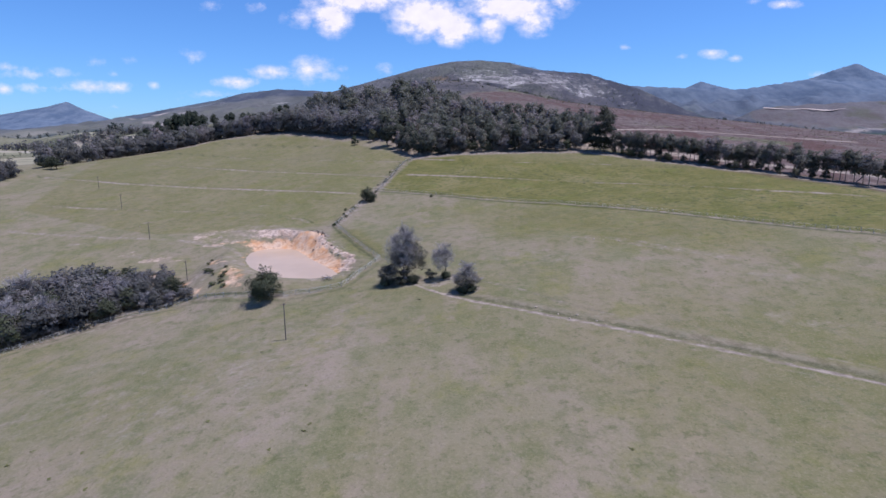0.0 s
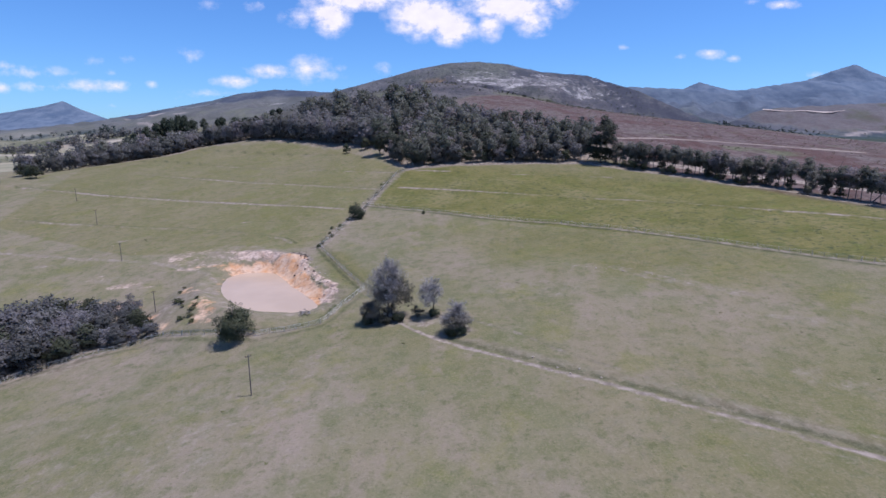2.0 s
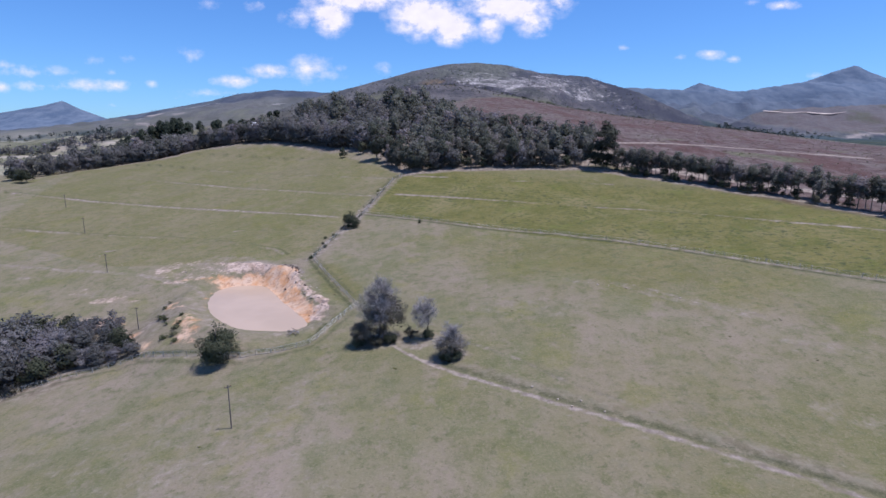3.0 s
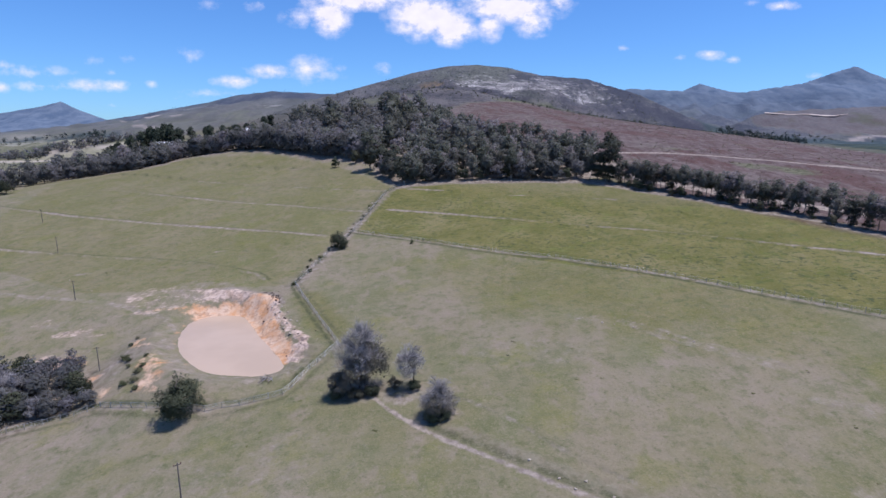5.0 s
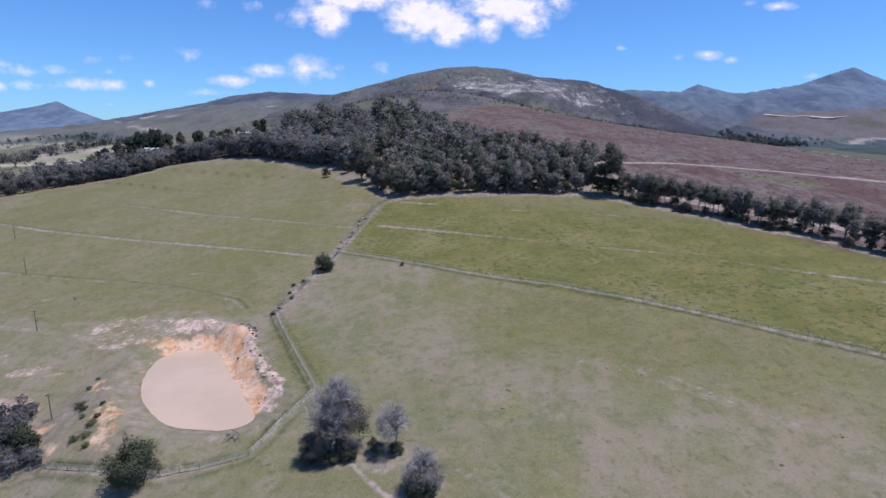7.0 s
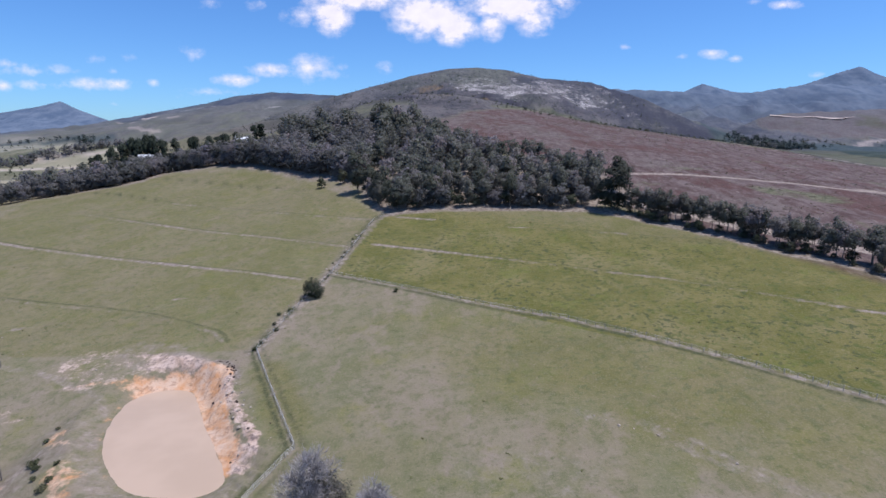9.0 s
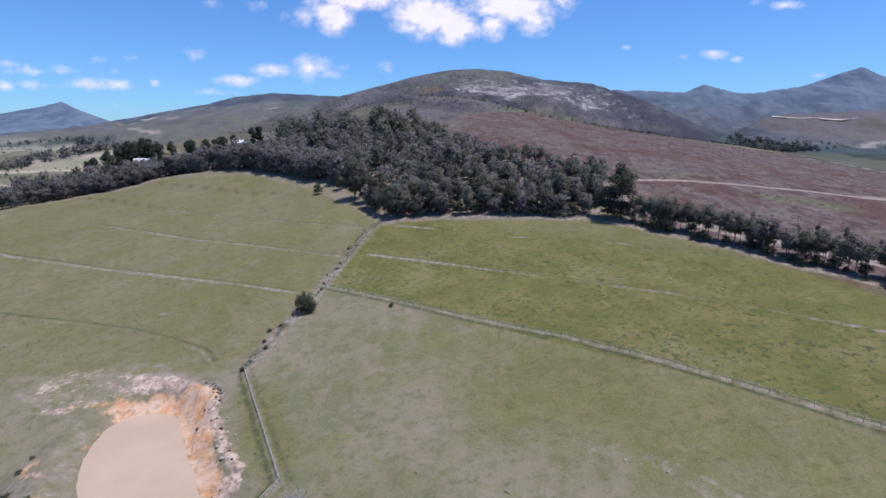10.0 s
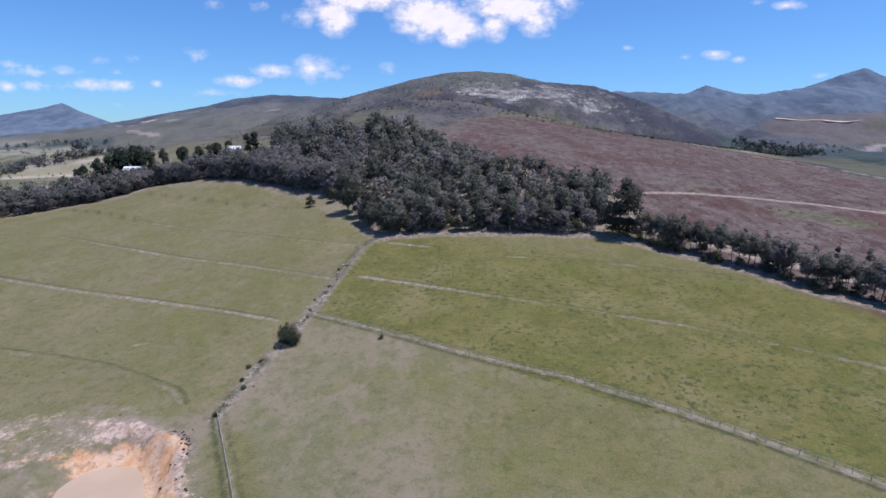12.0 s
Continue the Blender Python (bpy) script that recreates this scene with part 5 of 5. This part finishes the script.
def far_trees():
    spots = []
    for line, gap, wander, kind, low, high in (
        (((-540, 540), (-451, 616), (-435, 644), (-414, 658), (-391, 682), (-350, 725)), 1.4, 6, "wattle", 7, 12),
        (((-1100, 1230), (-900, 1270), (-760, 1290)), 11, 6, "pine", 8, 14),
        (((-1000, 1130), (-700, 1000), (-520, 900)), 40, 30, "scrub", 4, 7),
        (((-700, 760), (-560, 820)), 26, 24, "scrub", 4, 7),
        (((-436, 720), (-452, 735), (-420, 722)), 6, 3, "pine", 9, 14),
        (((440, 800), (474, 845), (500, 860), (520, 900)), 0.9, 17, "pine", 6, 11),
        (((360, 640), (400, 700), (440, 760), (520, 850)), 1.5, 16, "pine", 6, 11),
        (((470, 820), (520, 860), (575, 890)), 1.2, 15, "pine", 5, 9),
        (((330, 600), (400, 740), (470, 830)), 9, 9, "wattle", 5, 9),
        (((-310, 1010), (-230, 1000), (-44, 1000), (68, 1000), (181, 1000), (290, 985)), 5, 5, "scrub", 1.2, 2.6),
        (((-991, 1900), (-791, 1900), (-691, 1900), (-573, 1900), (-456, 1900)), 12, 10, "scrub", 2, 5),
        (((560, 884), (700, 985), (847, 1087)), 14, 8, "scrub", 4, 7),
    ):
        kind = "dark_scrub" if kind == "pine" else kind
        spots += [(x, y, kind, rng.uniform(low, high)) for x, y in along(line, gap, wander)]
    for _ in range(2400):
        x, y = rng.uniform(-260, 330), rng.uniform(560, 980)
        spots.append((x, y, "scrub", rng.uniform(1.0, 3.2)))
    for _ in range(140):
        spots.append((rng.uniform(-480, -270), rng.uniform(430, 660), "scrub", rng.uniform(1.5, 4.5)))
    for _ in range(220):
        spots.append((rng.uniform(-1500, -420), rng.uniform(700, 1300), "scrub", rng.uniform(2.5, 6)))
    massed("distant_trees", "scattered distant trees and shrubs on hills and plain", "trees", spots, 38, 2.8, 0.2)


far_trees()

# ---- trees round the dam ----
thicket = [(-56.5, 112.6, 2.8), (-58.5, 113.5, 3.2)]
for row, tall in ((1.6, 5.4), (5.0, 6.4), (8.6, 7.0), (12.4, 7.4), (16.5, 7.2)):
    for x, y in along(((-59, 111.5), (-68, 109.6), (-75.2, 105), (-80, 100), (-85, 95.5), (-96, 84), (-112, 68)), 2.3, 0.7):
        thicket.append((x - row * 0.55, y + row * 0.85, tall * rng.uniform(0.85, 1.15) * (0.62 if x > -66 else 0.86 if x > -74 else 1.12)))
for x, y, tall in thicket:
    kind = "bare" if rng.random() < 0.10 else ("scrub" if rng.random() < 0.15 else "thicket")
    plant(kind, x, y, tall, rng, group="thicket below the dam", wide=1.3)
plant("bush", -36.9, 105.6, 7.2, rng, "round dark green bushy tree below the dam wall", wide=1.2, variant=1)
plant("bare", -8.8, 108.2, 11.2, rng, "large grey half-bare tree beside the track", wide=1.08, variant=0)
plant("airy", -6.6, 108.0, 9.2, rng, "olive-leaved half-bare tree grown into the grey tree", wide=1.0, variant=0)
plant("airy", -9.6, 107.2, 7.0, rng, "sparse olive-leaved tree among grey twigs", wide=1.2, variant=1)
plant("airy", -11.4, 106.6, 4.4, rng, "dark olive undergrowth at the foot of the grey tree", wide=1.5, variant=0)
plant("bush", -11.8, 106.2, 2.7, rng, "dark undergrowth at the foot of the grey tree", wide=1.4, variant=0)
plant("bush", -9.0, 105.6, 2.2, rng, "dark undergrowth at the foot of the grey tree", wide=1.6, variant=1)
plant("bush", -6.2, 105.9, 2.3, rng, "dark undergrowth at the foot of the grey tree", wide=1.5, variant=2)
plant("bare", -0.1, 107.0, 7.0, rng, "slender leafless tree beside the track", wide=1.05, variant=1)
plant("airy", -2.6, 106.8, 2.4, rng, "low brown-green shrub beside the track", wide=1.5)
plant("bush", 0.5, 106.2, 2.0, rng, "low dark shrub under the leafless tree", wide=1.5)
plant("bare", 4.3, 98.4, 5.0, rng, "low grey twiggy shrub beside the track", wide=1.5, variant=2)
plant("airy", 4.6, 98.4, 4.2, rng, "low olive-grey shrub beside the track", wide=1.85, variant=0)
plant("bush", 4.2, 97.4, 2.6, rng, "low dark shrub beside the track", wide=1.9, variant=0)
plant("bush", -26.2, 185.2, 5.6, rng, "round dark tree alone on the fence line", wide=1.3, variant=2)
for x, y, tall, wide in ((-57.8, 125.6, 0.9, 3.0), (-56, 124.0, 0.7, 2.6), (-51.4, 118.9, 0.8, 2.8), (-50.5, 116, 0.8, 2.6), (-51.4, 120.4, 0.7, 2.4), (-52.5, 116, 0.8, 2.8), (-52.3, 123.7, 0.6, 2.2), (-60, 131.6, 0.6, 2.4), (-54.5, 121.4, 0.6, 2.4), (-49, 113.6, 0.7, 2.4), (-61, 136, 0.5, 2.4), (-4, 184.5, 1.1, 1.5)):
    plant("mat", x, y, tall, rng, "low spreading green shrub on the bare bank", "shrubs on the dam wall", wide=wide)

for x, y in along(FENCE_DIAGONAL[:6], 4.2, 0.8):
    plant("mat", x - 1.0, y, rng.uniform(0.4, 0.9), rng, "low dark brush among stones along the fence", "brush along the fence bank", wide=2.0)

# ---- fences ----
def fence(name, line, gap, tall, label, thick=0.01):
    root = thing(name, Matrix.Translation((line[0][0], line[0][1], land(*line[0]))), label, "fence")
    bm = bmesh.new()
    tube(bm, (0, 0, -0.3), (0, 0, tall), 0.06, 0.05, 6)
    post_mesh = bpy.data.meshes.new("post")
    bm.to_mesh(post_mesh)
    bm.free()
    post_mesh.materials.append(POST_WOOD)
    origin = Vector((line[0][0], line[0][1], land(*line[0])))
    spots = []
    for a, b in zip(line, line[1:]):
        n = max(1, round(math.hypot(b[0] - a[0], b[1] - a[1]) / gap))
        spots += [(a[0] + (b[0] - a[0]) * i / n, a[1] + (b[1] - a[1]) * i / n) for i in range(n)]
    spots.append(line[-1][:2])
    feet = [Vector((x, y, land(x, y))) for x, y in spots]
    for p in feet:
        ob = part("post", post_mesh, None, root)
        ob.matrix_basis = Matrix.LocRotScale(p - origin, Euler((rng.normal(0, 0.04), rng.normal(0, 0.04), rng.uniform(0, 6))), (1, 1, rng.uniform(0.9, 1.12)))
    for share in (0.12, 0.34, 0.56, 0.76, 0.95):
        bm = bmesh.new()
        for p, q in zip(feet, feet[1:]):
            up = Vector((0, 0, tall * share))
            r = thick * (1.7 if share > 0.9 else 1.0)
            tube(bm, p - origin + up, q - origin + up, r, r, 3)
        part("wire", bm, WIRE, root, "galvanised fence wire")

    return root


fence("paddock_fence", FENCE_DIAGONAL, 2.6, 1.05, "old post and wire fence climbing along a stony bank")
fence("dam_fence", FENCE_DAM, 2.4, 1.05, "grey post and wire fence round the dam", 0.016)
fence("thicket_fence", FENCE_THICKET, 2.6, 1.05, "post and wire fence below the thicket")
fence("field_fence", FENCE_RIGHT, 2.2, 1.0, "long post and wire fence between two paddocks")


# ---- poles ----
def power_pole(x, y, tall, turn):
    root = thing("power_pole", Matrix.Translation((x, y, land(x, y))), "dark tarred wooden power pole standing in the grass", "pole", "power line")
    bm = bmesh.new()
    tube(bm, (0, 0, -0.5), (0, 0, tall), 0.105, 0.075, 8)
    part("shaft", bm, POLE_WOOD, root)
    bm = bmesh.new()
    block(bm, 0.9, 0.08, 0.10, Matrix.Translation((0, 0.1, tall - 0.35)) )
    arm = part("crossarm", bm, POLE_WOOD, root)
    arm.rotation_euler = (0, 0, turn)
    for sx in (-0.38, 0.38):
        bm = bmesh.new()
        tube(bm, (sx, 0.1, tall - 0.3), (sx, 0.1, tall - 0.1), 0.05, 0.04, 6)
        part("insulator", bm, PORCELAIN, arm)
    return root


for x, y, tall in ((-26.3, 83.4, 6.5), (-62.3, 124.5, 5.0), (-89.3, 158.2, 5.2), (-119, 194.8, 5.4), (-150, 231, 5.4)):
    power_pole(x, y, tall, 0.7)


# ---- stones on the bank ----
def stone_meshes():
    out = []
    for i in range(4):
        r = np.random.default_rng(200 + i)
        bm = bmesh.new()
        bmesh.ops.create_icosphere(bm, subdivisions=1, radius=0.5)
        for v in bm.verts:
            v.co = Vector((v.co.x * 1.2, v.co.y, v.co.z * 0.7)) * r.uniform(0.75, 1.2)
        me = bpy.data.meshes.new("stone")
        bm.to_mesh(me)
        bm.free()
        me.materials.append(STONE)
        out.append(me)
    return out


STONES = stone_meshes()


def stone(x, y, size):
    ob = new("stone", STONES[int(rng.integers(0, 4))])
    ob.matrix_basis = Matrix.LocRotScale((x, y, land(x, y) + size * 0.12), Euler((rng.uniform(-0.3, 0.3), rng.uniform(-0.3, 0.3), rng.uniform(0, 6))), (size, size, size))
    return tagged(ob, "pale weathered field stone lying in the grass", "stone", "stones along the fence bank")


for x, y in along(FENCE_DIAGONAL[:4], 1.3, 0.8):
    stone(x - 1.0, y, rng.uniform(0.25, 0.6))
for x, y in along(FENCE_DIAGONAL[3:6], 0.7, 1.0):
    stone(x - 0.7, y, 0.25 + 0.75 * rng.random() ** 2)


# near-black soil clods stand in for shade under the lip and in holes
LIP_SHADE = grained("lip_shade_soil", (0.035, 0.024, 0.020), (0.085, 0.060, 0.050), 1.8, 0.95)
DARK_CLODS = []
for me in STONES:
    me = me.copy()
    me.materials[0] = LIP_SHADE
    DARK_CLODS.append(me)
for x, y in (*along(SCAR, 0.4, 0.7), *along(CRUST, 2.6, 1.4)):
    ob = stone(x, y, rng.uniform(0.2, 0.6))
    ob.data = DARK_CLODS[int(rng.integers(0, 4))]
    tagged(ob, "dark soil clod standing in for shade on the dam bank", "clod", "dark clods on the dam bank")
for x, y in along(CRUST, 0.55, 1.4):
    ob = stone(x, y, 0.2 + 0.6 * rng.random() ** 2)
    tagged(ob, "pale clod of broken rock on the dam bank", "stone", "clods on the dam bank")
for x, y in ((33, 127), (34.5, 125.6), (36, 124), (38, 123), (41, 121), (46, 117.5), (49, 114), (20.5, 81.5), (22, 82.6), (19, 83.4), (16, 87), (24.4, 79.8), (-88, 163), (-73, 155.5), (-100, 172), (-66, 155)):
    stone(x, y, rng.uniform(0.25, 0.5))


# ---- houses ----
def house(x, y, turn, long, deep, wall, label):
    root = thing("farm_house", pose(x, y, land(x, y), 0, 0, turn), label, "house")
    bm = bmesh.new()
    block(bm, long, deep, wall + 1, Matrix.Translation((0, 0, (wall - 1) / 2)))
    part("wall", bm, WHITE_WALL, root)
    bm = bmesh.new()
    e, top = 0.4, wall + deep * 0.3
    v = [bm.verts.new(p) for p in ((-long / 2 - e, -deep / 2 - e, wall), (long / 2 + e, -deep / 2 - e, wall), (long / 2 + e, deep / 2 + e, wall), (-long / 2 - e, deep / 2 + e, wall), (-long / 2 - e, 0, top), (long / 2 + e, 0, top))]
    for f in ((0, 1, 5, 4), (2, 3, 4, 5), (0, 4, 3), (1, 2, 5), (3, 2, 1, 0)):
        bm.faces.new([v[i] for i in f])
    part("roof", bm, ROOF_SHEET, root)
    for wx in (-long * 0.3, 0, long * 0.3):
        bm = bmesh.new()
        block(bm, 1.3, 0.08, 1.2, Matrix.Translation((wx, -deep / 2 - 0.03, wall * 0.55)))
        part("window", bm, DARK_GLASS, root)
    return root


# wall heights are set so both roofs show above the trees from the camera
house(-159.6, 500, 20, 10, 8, 6.0, "white farm house with a pale roof among trees")
house(-191, 410, 10, 9, 7, 10.0, "shed with a pale sheet roof, made tall to fit the camera view")
for x, y, tall in ((-180, 500, 15), (-176, 503, 16), (-171, 496, 14), (-150, 506, 15), (-146, 510, 15), (-167, 507, 14), (-186, 426, 20), (-192, 424, 24), (-198, 426, 26), (-204, 423, 25), (-209, 427, 26), (-215, 424, 24), (-221, 425, 22), (-201, 432, 25), (-211, 434, 24), (-181, 432, 19), (-168, 436, 17), (-227, 428, 20), (-233, 424, 19), (-217, 433, 22), (-238, 428, 17), (-174, 440, 17), (-163, 446, 15), (-184, 405, 9)):
    plant("pine", x, y, tall, rng, group="pines by the houses", wide=1.2 if tall < 17 else 0.85)


# ---- weeds and stock-proof oddments ----
def weeds():
    """Dark tufts standing in the grazed grass."""
    xs, ys = rng.uniform(-160, 140, 60000), rng.uniform(40, 340, 60000)
    right, left = inside(xs, ys, UPPER_PADDOCK), inside(xs, ys, LEFT_PADDOCK)
    clump = waves(xs, ys, 16, 21, 3)
    chance = np.where(right, 0.07 + 0.16 * clump, np.where(left, 0.03 + 0.08 * clump, 0.004 + 0.012 * clump))
    ok = (rng.random(len(xs)) < chance) & (pond_reach(xs, ys) > 6) & ~inside(xs, ys, WOODS) & (near_line(xs, ys, TRACK)[0] > 2)
    ok &= near_line(xs, ys, WOOD_EDGE)[0] > 4
    ok &= right | left | ((ys < 200) & (near_line(xs, ys, FENCE_RIGHT)[2] < 0))
    x, y = xs[ok], ys[ok]
    z = height(x, y)
    n = len(x)
    verts, faces = [], []
    for k in range(4):
        a = rng.uniform(0, 6.28, n)
        wide, tall = rng.uniform(0.12, 0.30, n), rng.uniform(0.03, 0.10, n)
        foot = np.stack([x + rng.normal(0, 0.12, n), y + rng.normal(0, 0.12, n), z - 0.02], 1)
        side = np.stack([np.cos(a) * wide, np.sin(a) * wide, 0 * a], 1)
        lean = np.stack([-np.sin(a) * wide * 1.3, np.cos(a) * wide * 1.3, tall], 1)
        verts.append(np.stack([foot - side, foot + side, foot + side * 0.7 + lean, foot - side * 0.7 + lean * 0.9], 1).reshape(-1, 3))
        faces.append(np.arange(n * 4).reshape(-1, 4) + k * n * 4)
    me = mesh_of("weeds", np.concatenate(verts), np.concatenate(faces), WEED)
    tagged(new("weeds", me), "scattered dark green weed tufts in the grazed grass", "weeds", kind="stuff")


weeds()


def slash_debris():
    """Stumps, brush and regrowth left on the cleared hill."""
    xs, ys = rng.uniform(20, 420, 16000), rng.uniform(150, 620, 16000)
    ok = inside(xs, ys, RED_HILL) & (near_line(xs, ys, RED_ROAD)[0] > 2.5) & (near_line(xs, ys, PLANTED_ROAD)[0] > 4) & (near_poly(xs, ys, WOODS) > 3)
    ok &= rng.random(len(xs)) < 0.55 + 0.5 * waves(xs, ys, 30, 31, 3)
    x, y = xs[ok], ys[ok]
    z, n = height(x, y), int(ok.sum())
    verts, faces = [], []
    for k in range(5):
        a, wide, tall = rng.uniform(0, 6.28, n), rng.uniform(0.15, 0.45, n), rng.uniform(0.04, 0.22, n)
        foot = np.stack([x + rng.normal(0, 0.4, n), y + rng.normal(0, 0.4, n), z - 0.05], 1)
        side = np.stack([np.cos(a) * wide, np.sin(a) * wide, rng.normal(0, 0.1, n)], 1)
        lean = np.stack([rng.normal(0, 0.4, n), rng.normal(0, 0.4, n), tall], 1)
        verts.append(np.stack([foot - side, foot + side, foot + side * 0.6 + lean, foot - side * 0.6 + lean * 0.8], 1).reshape(-1, 3))
        faces.append(np.arange(n * 4).reshape(-1, 4) + k * n * 4)
    me = mesh_of("slash_debris", np.concatenate(verts), np.concatenate(faces), DEBRIS)
    tagged(new("slash_debris", me), "red-brown brush and stumps on the cleared hillside", "brush", kind="stuff")


slash_debris()


def dead_branch_heap(x, y):
    root = thing("branch_heap", Matrix.Translation((x, y, land(x, y))), "heap of dead grey branches at the water's edge", "branches")
    for i in range(14):
        bm = bmesh.new()
        a, tilt, long = rng.uniform(0, 6.28), rng.uniform(0.05, 0.5), rng.uniform(0.9, 2.2)
        c = Vector((rng.normal(0, 0.5), rng.normal(0, 0.4), 0.15 + rng.uniform(0, 0.35)))
        d = Vector((math.cos(a), math.sin(a), tilt)).normalized() * long / 2
        tube(bm, c - d, c + d, 0.08, 0.03, 5)
        part("branch", bm, POLE_WOOD if i % 3 else TWIG, root)


dead_branch_heap(-26, 113.8)
